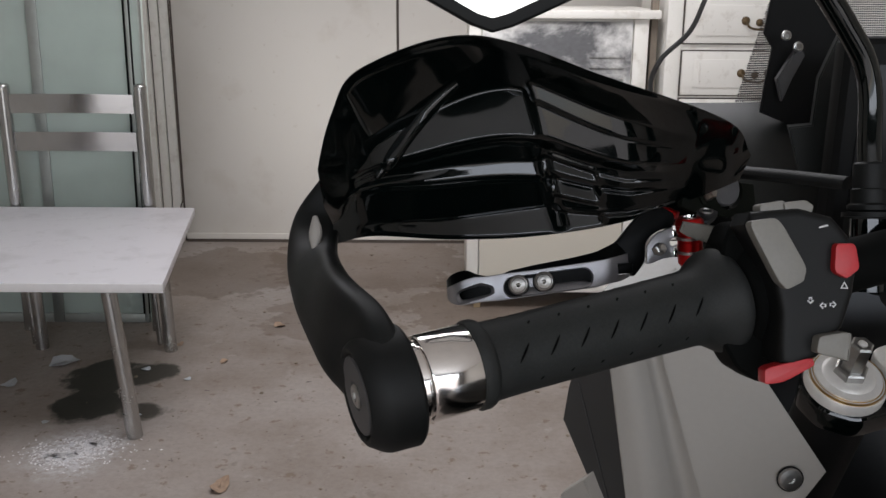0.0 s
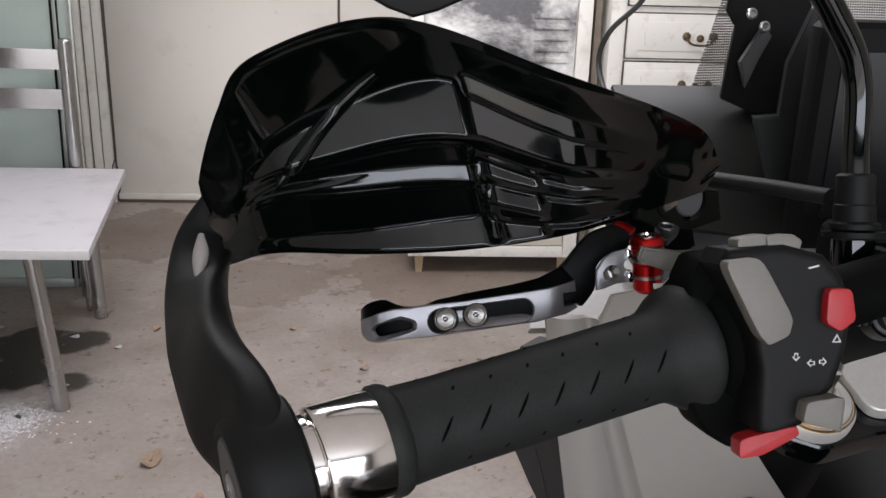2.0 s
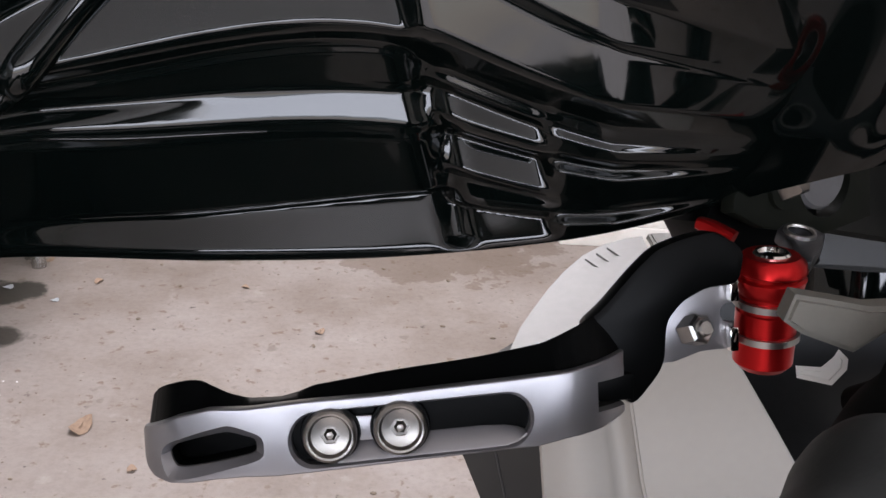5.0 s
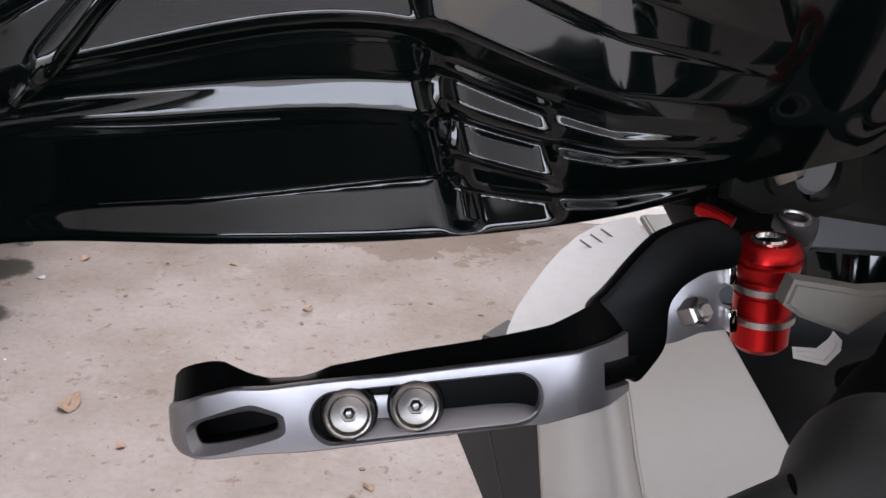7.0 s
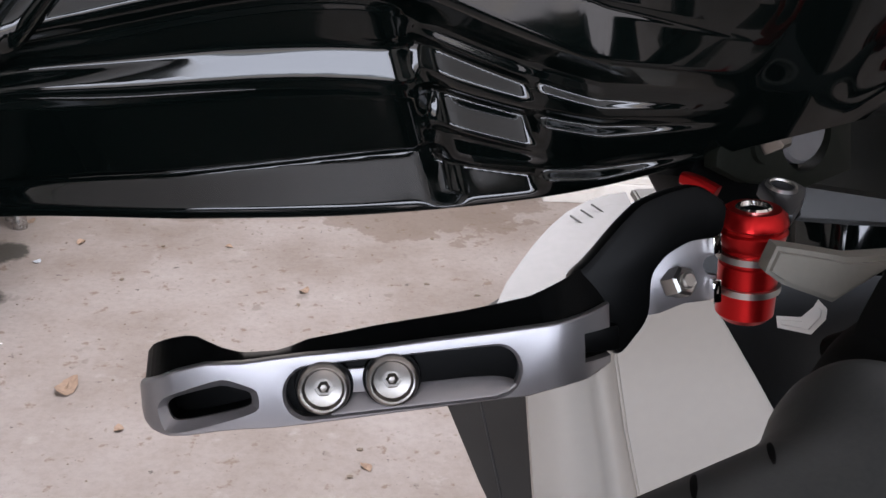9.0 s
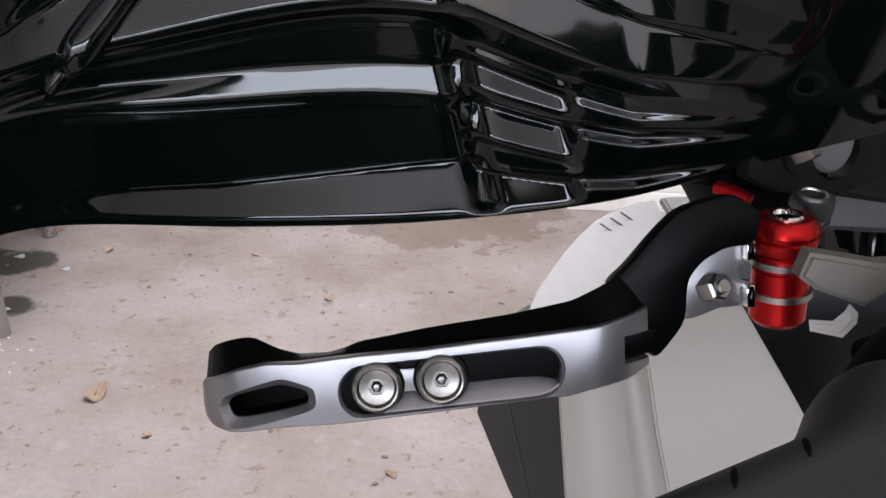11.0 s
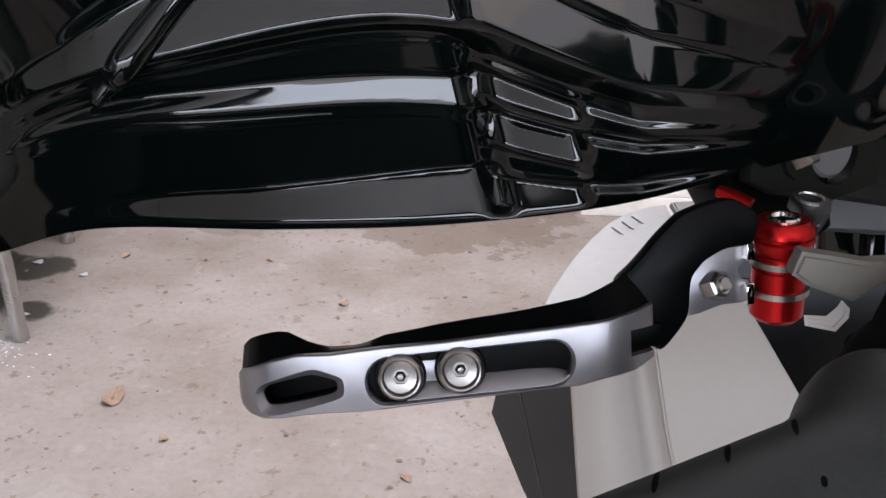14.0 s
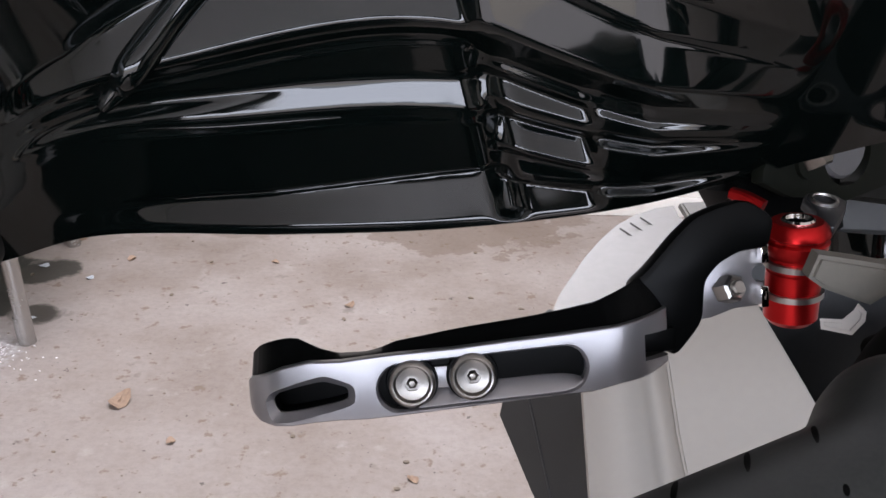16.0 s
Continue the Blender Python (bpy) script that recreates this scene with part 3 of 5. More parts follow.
thing("post", box(0.775, 0.800, 3.33, 3.37, 0, 1.5, 0.003), textured(material("weathered_batten", (0.17, 0.14, 0.11), 0.75), 30, 0.25, 0.2, 0.1, distance=0.001), "brown wooden batten standing between the cupboards", "batten")

CHEST = thing("chest_of_drawers", None, None, "white painted chest of drawers with brass bail handles", "chest of drawers")
part("body", join(box(0.83, 2.0, 3.215, 3.70, 0.08, 1.40, 0.004), box(0.83, 0.885, 3.20, 3.2149, 0.08, 1.40, 0.004)), CREAM, CHEST)
CHEST.matrix_world = Matrix.Translation((-0.008, 0.08, 0))
part("plinth", box(0.815, 2.01, 3.18, 3.70, 0.0, 0.079, 0.006), CREAM, CHEST)
part("moulding", box(0.822, 2.005, 3.19, 3.214, 0.0805, 0.105, 0.004), CREAM, CHEST)
for z in (0.135, 0.325, 0.515, 0.690, 0.866, 1.056, 1.226):
    h = 0.160 if z < 0.9 else 0.166
    d = part("drawer", join(box(0.895, 1.45, 3.199, 3.214, z, z + h, 0.004), box(0.935, 1.41, 3.1955, 3.1989, z + 0.028, z + h - 0.028, 0.0016)), CREAM, CHEST)
    part("drawer_bead", tube([(0.960, 3.195, z + 0.045), (0.960, 3.195, z + h - 0.045)], 0.0025, 4, 8, up=(0, 1, 0)), CREAM, d)
    part("drawer_gap", box(0.890, 1.455, 3.2130, 3.2146, z - 0.005, z + h + 0.005), DARKWALL, d, "dark gap round the drawer", smooth=False)
    for x in (1.115, 1.165, 1.215):
        part("rosette", lathe([(0, 0.016 if x != 1.165 else 0.013), (0.006, 0.014), (0.010, 0.006)], frame_of((x, 3.195, z + 0.082 - (0.006 if x == 1.165 else 0)), (0, -1, 0), (0, 0, 1)), 16), BRASS, d)
    part("handle", tube([(1.115, 3.186, z + 0.080), (1.128, 3.176, z + 0.058), (1.165, 3.172, z + 0.052), (1.202, 3.176, z + 0.058), (1.215, 3.186, z + 0.080)], 0.0042, 20, 8, up=(0, 1, 0)), BRASS, d, "aged brass bail handle")


# litter on the floor
def scrap(name, x, y, r, mat, label, cat, seed, curl=0.2, sides=9, stretch=1.6, group=""):
    rnd = random.Random(seed)
    turn = rnd.uniform(0, 6.28)
    ring = [(r * rnd.uniform(0.65, 1.0) * math.cos(2 * math.pi * k / sides) * stretch, r * rnd.uniform(0.65, 1.0) * math.sin(2 * math.pi * k / sides)) for k in range(sides)]

    def top(u, v):
        k = u * sides
        a, b = ring[int(k) % sides], ring[(int(k) + 1) % sides]
        f = k - int(k)
        px, py = (a[0] * (1 - f) + b[0] * f) * v, (a[1] * (1 - f) + b[1] * f) * v
        return (x + px * math.cos(turn) - py * math.sin(turn), y + px * math.sin(turn) + py * math.cos(turn), 0.0015 + curl * r * (v ** 2) * (0.5 + 0.5 * math.sin(u * 12.6 + seed)))
    bm = sheet(top, sides * 2, 3, (0, 0, 0.0008))
    bmesh.ops.remove_doubles(bm, verts=bm.verts, dist=0.00005)
    return thing(name, bm, mat, label, cat, group)


scrap("dry_leaf", -0.575, 1.914, 0.030, LEAFMAT, "curled dry brown leaf lying on the concrete", "leaf", 3, 0.5)
scrap("paper_scrap", -1.300, 2.734, 0.058, PAPER, "torn pale paper scrap on the concrete", "paper", 5, 0.2, 5, 1.05, "paper scraps on the floor")
scrap("paper_scrap", -1.408, 2.545, 0.030, PAPER, "small torn paper scrap on the concrete", "paper", 8, 0.3, 7, 1.3, "paper scraps on the floor")

for k, (x, y, r, seed) in enumerate(((-0.05, 2.45, 0.016, 21), (-0.62, 3.1, 0.022, 22), (-0.30, 2.75, 0.012, 23), (-0.75, 2.75, 0.015, 24), (0.12, 1.62, 0.013, 25), (-0.42, 1.75, 0.012, 26), (-0.95, 2.9, 0.018, 27), (0.05, 1.45, 0.015, 28))):
    scrap("leaf_crumb", x, y, r, LEAFMAT, "small brown leaf crumb on the concrete", "leaf", seed, 0.5, 7, 1.4, "leaf crumbs on the floor")
for x, y, r, seed in ((-1.00, 2.68, 0.018, 31), (-0.84, 2.60, 0.014, 32), (-1.48, 2.33, 0.024, 33), (-1.18, 2.28, 0.012, 34), (-0.92, 2.33, 0.012, 35)):
    scrap("paper_scrap", x, y, r, PAPER, "small torn paper scrap on the concrete", "paper", seed, 0.3, 6, 1.2, "paper scraps on the floor")
rnd = random.Random(4)
crumbs = []
for k in range(900):
    a, q = rnd.uniform(0, 6.28), abs(rnd.gauss(0, 0.55))
    cx, cy, wx, wy = ((-0.985, 2.145, 0.075, 0.055), (-1.075, 2.075, 0.10, 0.055), (-1.02, 2.09, 0.17, 0.11))[k % 3]
    crumbs.append(box(-0.0018, 0.0018, -0.0014, 0.0014, 0, 0.0008, 0, pose(cx + wx * q * math.cos(a), cy + wy * q * math.sin(a), 0, 0, 0, rnd.uniform(0, 360)) @ Matrix.Diagonal((rnd.uniform(0.5, 2.4), rnd.uniform(0.5, 1.8), 1, 1))))
thing("white_powder", join(*crumbs), EDGEBAND, "white powder crumbs spilled on the concrete", "powder", kind="stuff", smooth=False)


def pebble(seed):
    bm = bmesh.new()
    bmesh.ops.create_icosphere(bm, subdivisions=1, radius=1)
    rnd = random.Random(seed)
    for v in bm.verts:
        v.co *= rnd.uniform(0.7, 1.15)
        v.co.z *= 0.45
    return bm


GRIT = textured(material("grit", (0.20, 0.16, 0.12), 0.85), 200, 0.4, 0.2, 0.1)
rnd = random.Random(11)
bms = []
for k in range(420):
    b = pebble(k)
    r = rnd.choice((0.002, 0.002, 0.003, 0.003, 0.004, 0.007))
    b.transform(pose(rnd.uniform(-1.7, 1.2), rnd.uniform(1.1, 4.2), r * 0.3, 0, 0, rnd.uniform(0, 360)) @ Matrix.Diagonal((r * rnd.uniform(0.8, 1.8), r, r, 1)))
    bms.append(b)
thing("grit", join(*bms), GRIT, "scattered grit and crumbs on the concrete", "grit", kind="stuff")

# ---- the motorcycle ----
bike = thing("motorcycle", None, None, "black and silver adventure motorcycle parked on the concrete floor", "motorcycle")
A = Vector((0.9147, 0.3920, 0.0983)).normalized()
GRIP0 = Vector((0.0308, 0.0066, 1.1646))
BAR = frame_of(GRIP0, A, (0, -0.25, 1))


def grip_radius(x):
    return track([(0.004, 0.0142), (0.010, 0.0139), (0.05, 0.0141), (0.086, 0.0145)], x)


bar = part("handlebar", lathe([(-0.03, 0.011), (0.27, 0.011)], BAR), SHADEBLACK, bike)
grip = part("grip", lathe([(-0.0075, 0.012), (-0.0075, 0.0155), (-0.0065, 0.0161), (-0.0040, 0.0161), (-0.0025, 0.0155), (-0.0015, 0.0143), *[(x / 1000, grip_radius(x / 1000)) for x in (10, 30, 50, 70, 84)], (0.0880, 0.0153), (0.0915, 0.0174), (0.0945, 0.0194), (0.0970, 0.0204), (0.0990, 0.0206), (0.1002, 0.0200), (0.1006, 0.0188), (0.1006, 0.015)], BAR, 64), RUBBER, bike, "ribbed black rubber grip")
groove_shades = []


def groove_shade(x0, turn, length, slope):
    """A flat slanted dash wrapped round the grip, its dark colour standing for a groove's shade."""
    def at(u, v):
        a, b = (u - 0.5) * length, (v - 0.5) * 0.0009 * (1 - abs(2 * u - 1) ** 3 * 0.7)
        x = x0 + a * math.cos(slope) + b * math.sin(slope)
        r = grip_radius(x) + 0.00008
        g = turn + (a * math.sin(slope) - b * math.cos(slope)) / r
        return (x, -r * math.cos(g), r * math.sin(g))
    return sheet(at, 8, 2, (0, 0, 0))


# near-black dashes on the rubber, with the grooves' shade put into their colour
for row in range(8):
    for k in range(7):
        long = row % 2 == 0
        groove_shades.append(groove_shade(0.0085 + 0.0120 * k + (0 if long else 0.0060), radians(38) + 2 * math.pi * row / 8, 0.0078 if long else 0.0018, radians(50)))
groove_bm = join(*groove_shades)
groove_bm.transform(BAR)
part("groove_shade", groove_bm, material("groove_shadow_rubber", (0.0025, 0.0025, 0.0025), 0.8, spec=0.1), grip)
collar = part("bar_collar", lathe([(-0.0318, 0.010), (-0.0318, 0.0138), (-0.0272, 0.0142), (-0.0270, 0.0133), (-0.0262, 0.0133), (-0.0258, 0.0149), (-0.0252, 0.0153), (-0.0080, 0.0153), (-0.0072, 0.0148), (-0.0072, 0.012)], BAR, 64), POLISHED, bike, "polished steel bar collar")

# handguard: a curved sheet with stepped facets, its brace and its end block
BOT = [(-0.034, 0.111, 1.1775), (-0.018, 0.130, 1.1760), (0.020, 0.150, 1.1690), (0.060, 0.157, 1.1690), (0.102, 0.154, 1.1770), (0.137, 0.143, 1.1930), (0.150, 0.125, 1.2050)]
TOP = [(-0.036, 0.092, 1.2150), (-0.032, 0.094, 1.2400), (-0.019, 0.099, 1.2580), (0.027, 0.108, 1.2705), (0.085, 0.110, 1.2530), (0.137, 0.109, 1.2350), (0.149, 0.108, 1.2200)]
BOT_C, TOP_C = spline(BOT, 200), spline(TOP, 200)
# facets from the lower lip up: place at the inner end, place at the outer end, the facet's tilt in degrees (None: runs back to the set depth), depth in mm
FACETS_OUT = [(.012, .03, None, 0), (.118, .085, 26, 0), (.135, .10, 17, 0), (.15, .11, None, 4.6), (.29, .335, None, 4.4), (.302, .345, 14, 0), (.318, .374, None, 5.0), (.395, .382, 12.5, 0), (.402, .41, None, 9.6), (.475, .445, None, 8.2), (.489, .46, 14, 0), (.53, .50, None, 6.0), (.74, .58, 22, 0), (.95, .95, None, 5.0), (1, 1, None, 0)]
FACETS_IN = [(.012, .01, None, 0), (.105, .04, 27, 1), (.112, .05, None, 3.5), (.135, .065, None, 3.0), (.195, .085, 6, 0.5), (.21, .095, None, 3.5), (.298, .19, 27, 1), (.305, .20, None, 7.0), (.345, .24, None, 5.5), (.410, .283, 26, 1), (.415, .290, None, 8.0), (.420, .298, None, 7.5), (.458, .342, 8, 0.5), (.463, .35, None, 9.0), (.545, .44, None, 4.0), (.70, .58, 4, 0), (.71, .59, None, 11.5), (.72, .60, None, 11.0), (.80, .72, 5, 0), (.95, .95, None, 5.0), (1, 1, None, 0)]


def facet_depth(stops, f, lean, high, v, ends):
    """Depth in mm of the stepped profile at height v, f of the way between its two ends."""
    x0 = o = 0.0
    for a, b, tilt, w in stops:
        x1 = max(x0 + 0.002, a + (b - a) * f)
        if tilt is None:
            o1 = w
        else:
            o1 = o + (math.tan(radians(tilt)) - lean) * high * (x1 - x0) * 1000 * (1 - ends * w)
        if v <= x1:
            return o + (o1 - o) * (v - x0) / (x1 - x0)
        x0, o = x1, o1
    return 0.0


def guard_surface(u, v):
    k = min(199, int(u * 200))
    f = u * 200 - k
    b, t = BOT_C[k].lerp(BOT_C[k + 1], f), TOP_C[k].lerp(TOP_C[k + 1], f)
    p = b.lerp(t, v)
    lean, high = (t.y - b.y) / (t.z - b.z), t.z - b.z
    left = smoothstep(0.08, 0.27, u)
    right = smoothstep(0.548, 0.564, u)
    fade = 1 - smoothstep(0.67, 0.80, u)
    ends = smoothstep(0.628, 0.645, u)
    notch = 3.2 * math.exp(-((u - 0.555) / 0.012) ** 2) * smoothstep(0.0, 0.03, v) * (1 - smoothstep(0.46, 0.52, v))
    off = 0
    for d in (-0.010, -0.005, 0, 0.005, 0.010):
        w = min(1, max(0, v + d))
        e = facet_depth(FACETS_OUT, 1 - min(1, max(0, (u - 0.22) / 0.31)), lean, high, w, 0) * left if right < 1 else 0
        r = facet_depth(FACETS_IN, min(1, max(0, (u - 0.57) / 0.12)), lean, high, w, ends) * fade if right > 0 else 0
        off += (e * (1 - right) + r * right) / 5
    off += notch
    p += Vector((0, 0.96, 0.05)) * (off * 0.001 * min(1, v / 0.01, (1 - v) / 0.01))
    p += Vector((-0.1, -0.9, 0.2)) * (0.012 * (1 - smoothstep(0.0, 0.17, u)) * smoothstep(0.25, 0.6, v))
    return p


guard = part("handguard", sheet(guard_surface, 260, 240, (0, 0.0024, -0.0004)), GLOSS, bike, "glossy black plastic handguard", angle=60)


def ridge(stops, radius, lift):
    """A raised rib that follows the guard's inner face through (u, v) stops."""
    line = [guard_surface(p.x, p.y) + Vector((0, -lift, 0)) for p in spline([(u, v, 0) for u, v in stops], 24)]
    return tube(line, [radius * 0.4, radius, radius, radius, radius * 0.5], 48, 12, up=(0, 1, 0))


part("rib", ridge([(0.225, 0.42), (0.30, 0.54), (0.38, 0.66), (0.455, 0.775)], 0.0034, 0.0004), GLOSS, guard)
# two thin beads added to draw the bright streaks along the facets
part("glint_bead", ridge([(0.24, 0.104), (0.33, 0.114), (0.42, 0.124), (0.52, 0.135)], 0.0009, 0.0), GLOSS, guard)
part("glint_bead", ridge([(0.25, 0.352), (0.31, 0.338), (0.37, 0.328), (0.43, 0.318)], 0.0006, 0.0), GLOSS, guard)
part("screw", lathe([(0, 0.0016), (0.0012, 0.0013), (0.0016, 0.0006)], frame_of((-0.0225, 0.1235, 1.2070), (0.1, -0.95, 0.2), (0, 0, 1)), 16), STEEL, guard, "small steel screw")
arm = part("guard_brace", tube([(-0.0342, 0.1227, 1.2018), (-0.0428, 0.1160, 1.1857), (-0.0422, 0.0932, 1.1763), (-0.0335, 0.0520, 1.1753), (-0.0220, 0.0160, 1.1746), (-0.0122, 0.0016, 1.1693), (-0.0042, -0.0085, 1.1609)], [0.0050, 0.0060, 0.0060, 0.0068, 0.0074, 0.0076, 0.0074], 48, 40, up=[(0, 0.95, -0.3), (0, 0.95, -0.3), (0, 0.95, -0.3), (0.15, 0.93, -0.25), (0.45, 0.80, -0.12), (0.80, 0.60, 0.02), (0.915, 0.39, 0.098)], wide=[0.0080, 0.0106, 0.0110, 0.0126, 0.0160, 0.0194, 0.0208], boxy=0.62), MATTE, bike, "matte black handguard brace")
part("end_block", lathe([(-0.0470, 0.0142), (-0.0482, 0.0146), (-0.0489, 0.0154), (-0.0489, 0.0164), (-0.0482, 0.0174), (-0.0440, 0.0203), (-0.0415, 0.0212), (-0.0320, 0.0214), (-0.0308, 0.0204), (-0.0300, 0.018), (-0.0300, 0.010)], BAR, 64), MATTE, arm)
part("end_cap", lathe([(-0.0465, 0.0137), (-0.0484, 0.0136), (-0.0488, 0.0131), (-0.0488, 0.0052), (-0.0484, 0.0047), (-0.0484, 0.0030)], BAR, 56), GREYCAP, arm, "dark grey round cap")
part("bolt", cut(lathe([(-0.0494, 0.0026), (-0.0494, 0.0036), (-0.0489, 0.0042), (-0.0480, 0.0042)], BAR, 24), [lathe([(-0.06, 0.0022), (-0.0486, 0.0022)], BAR, 6)]), STEEL, arm, "steel hex bolt")
part("brace_badge", tube([(-0.0423, 0.1057, 1.1913), (-0.0412, 0.0973, 1.1857), (-0.0401, 0.0838, 1.1806)], [0.0010, 0.0020, 0.0010], 14, 14, up=(0, 0.95, -0.3), wide=[0.0012, 0.0030, 0.0006]), SILVER, arm, "grey inset on the brace")

# clutch lever: a grey faced blade on a black body
LEV = frame_of((0.04707, 0.08575, 1.16688), (0.9956, 0.012, 0.092), (-0.09, 0.31, 0.95))
MM = Matrix.Diagonal((0.001, 0.001, 0.001, 1))


def lev_bend(x):
    """How far the lever curves back, in mm, at x mm along it."""
    return 0.045 * (x - 37) ** 2 if x > 37 else 0.0 if x > -8 else 0.006 * (x + 8) ** 2 + (7 - math.sqrt(max(0.0, 49 - (x + 24) ** 2)) if x < -24 else 0.0)


def lev(bm, bend=False):
    if bend:
        for x in [-30.8, -30.3, -29.7, -29, -28.2, -27.3, -26.3, -25.2, -24, -22, -20, -18, -16, -14, -12, -10, -8, *range(37, 50)]:
            bmesh.ops.bisect_plane(bm, geom=bm.verts[:] + bm.edges[:] + bm.faces[:], plane_co=(x, 0, 0), plane_no=(1, 0, 0))
        for v in bm.verts:
            v.co.y += lev_bend(v.co.x)
    bm.transform(LEV @ MM)
    return bm


def taper(outline, y0, grow, y1):
    """A form that narrows from the outline grown by grow mm at y0 to the outline at y1."""
    bm = bmesh.new()
    n = len(outline)
    cx, cz = sum(p[0] for p in outline) / n, sum(p[1] for p in outline) / n
    wide = max(p[0] for p in outline) - cx
    high = max(p[1] for p in outline) - cz
    a = [bm.verts.new((cx + (x - cx) * (1 + grow / wide), y0, cz + (z - cz) * (1 + grow / high))) for x, z in outline]
    b = [bm.verts.new((x, y1, z)) for x, z in outline]
    bm.faces.new(a)
    bm.faces.new(b)
    for k in range(n):
        bm.faces.new((a[k], a[(k + 1) % n], b[(k + 1) % n], b[k]))
    return bm


def loft(front_top, front_low, back_top, back_low, y0, y1, n=80):
    """A long body whose upper and lower edges run from the front's lines to the back's."""
    bm = bmesh.new()
    x0, x1 = front_top[0][0], front_top[-1][0]
    rings = []
    for k in range(n + 1):
        x = x0 + (x1 - x0) * k / n
        ft, fl, bt, bl = (track(c, x) for c in (front_top, front_low, back_top, back_low))
        c = 0.7
        ring = [(y0, fl + c), (y0 + c, fl), (y1 - c, bl), (y1, bl + c), (y1, bt - 2 * c), (y1 - c * 0.6, bt - c * 0.6), (y1 - 2 * c, bt), (y0 + 1.6 * c, ft), (y0 + 0.5 * c, ft - 0.4 * c), (y0, ft - c)]
        rings.append([bm.verts.new((x, y, z)) for y, z in ring])
    for a, b in zip(rings, rings[1:]):
        for j in range(len(a)):
            bm.faces.new((a[j], a[(j + 1) % len(a)], b[(j + 1) % len(a)], b[j]))
    bm.faces.new(rings[0])
    bm.faces.new(rings[-1])
    return bm


FACE_TOP = [(-31, 0.5), (-30.2, 1.5), (-27.2, 2.6), (-23.7, 3.9), (-18.7, 4.9), (-12.9, 4.8), (-7.8, 5.2), (-2.7, 5.5), (7.6, 5.8), (18.0, 6.5), (28.4, 7.1), (36.7, 7.7), (38.9, 7.9), (44.8, 8.8), (49, 9.6)]
FACE_LOW = [(-31, -3.4), (-30.1, -5.0), (-28.5, -6.1), (-25.6, -6.8), (-22.3, -6.8), (-17.9, -6.3), (-13.7, -6.1), (-8.6, -6.2), (-3.4, -6.0), (6.9, -5.4), (17.3, -4.8), (27.8, -4.2), (33.0, -4.0), (38.3, -2.9), (44.1, -2.2), (49, -0.7)]
BACK_TOP = [(-31, 4.4), (-28.8, 6.6), (-26.6, 7.5), (-24.5, 8.0), (-22.6, 8.2), (-21.0, 8.0), (-18.9, 6.9), (-16.7, 5.8), (-13.5, 4.9), (-8.1, 4.9), (-5.4, 5.5), (-2.6, 6.5), (2.8, 7.2), (8.2, 8.0), (13.7, 8.6), (19.1, 9.1), (24.6, 9.7), (30.0, 10.5), (35.5, 11.4), (40.1, 13.2), (45.3, 15.2), (49, 16.2)]
outline = FACE_TOP + FACE_LOW[::-1]
tip_hole = soft_corners([(-25.8, -2.0), (-24.6, -0.8), (-20.5, 0.2), (-16.4, 1.0), (-14.3, 0.4), (-11.8, -0.4), (-11.7, -2.5), (-13.5, -3.1), (-22.1, -4.6), (-24.9, -4.6)], 0.33, 2)
tilt = 1.3 / 30
SLOT = [(x, z - 0.7 + tilt * (x + 2)) for x, z in capsule(-2.0, 27.9, 0.0, 4.2, 14)]
blade = cut(prism(outline, -0.6, 2.2, 0.55, seg=3), [prism(SLOT, -5, 8), taper(SLOT, -0.75, 0.55, 0.1), prism(tip_hole, -5, 12), taper(tip_hole, -0.8, 1.5, 1.2), box(43.4, 60, -5, 12, 0.6, 5.5)])
lever = part("clutch_lever", lev(blade, True), ALLOY, bike, "grey anodised folding clutch lever", angle=28)
body = loft([(x, z - 0.25) for x, z in FACE_TOP], [(x, z + 0.4) for x, z in FACE_LOW], BACK_TOP, [(x, z + 0.6) for x, z in FACE_LOW], 2.2, 8.8)
part("lever_body", lev(cut(body, [prism(tip_hole, -5, 6.8), box(43.4, 60, -5, 14, 0.6, 5.5)]), True), BLACKALLOY, lever, "black anodised lever body", angle=28)
ramp = bmesh.new()
rows = [[ramp.verts.new((x, y, z - 0.75 + tilt * (x + 2))) for y, z in ((2.15, top), (1.9, top - 0.15), (-0.1, low + 0.35), (-0.2, low), (2.15, low))] for x, top, low in ((1, -1.0, -4.15), (12, -0.95, -4.15), (24, -1.0, -4.15), (28, -1.25, -4.1), (30, -1.7, -3.6), (31.3, -2.2, -2.7))]
for ra, rb in zip(rows, rows[1:]):
    for j in range(5):
        ramp.faces.new((ra[j], ra[(j + 1) % 5], rb[(j + 1) % 5], rb[j]))
ramp.faces.new(rows[0])
ramp.faces.new(rows[-1])
part("slot_ramp", lev(ramp), ALLOY, lever, "bright ramp along the slot")
part("slider", lev(box(-2, 13.5, 0.9, 2.15, -1.6, 2.4, 0.3)), ALLOY, lever)
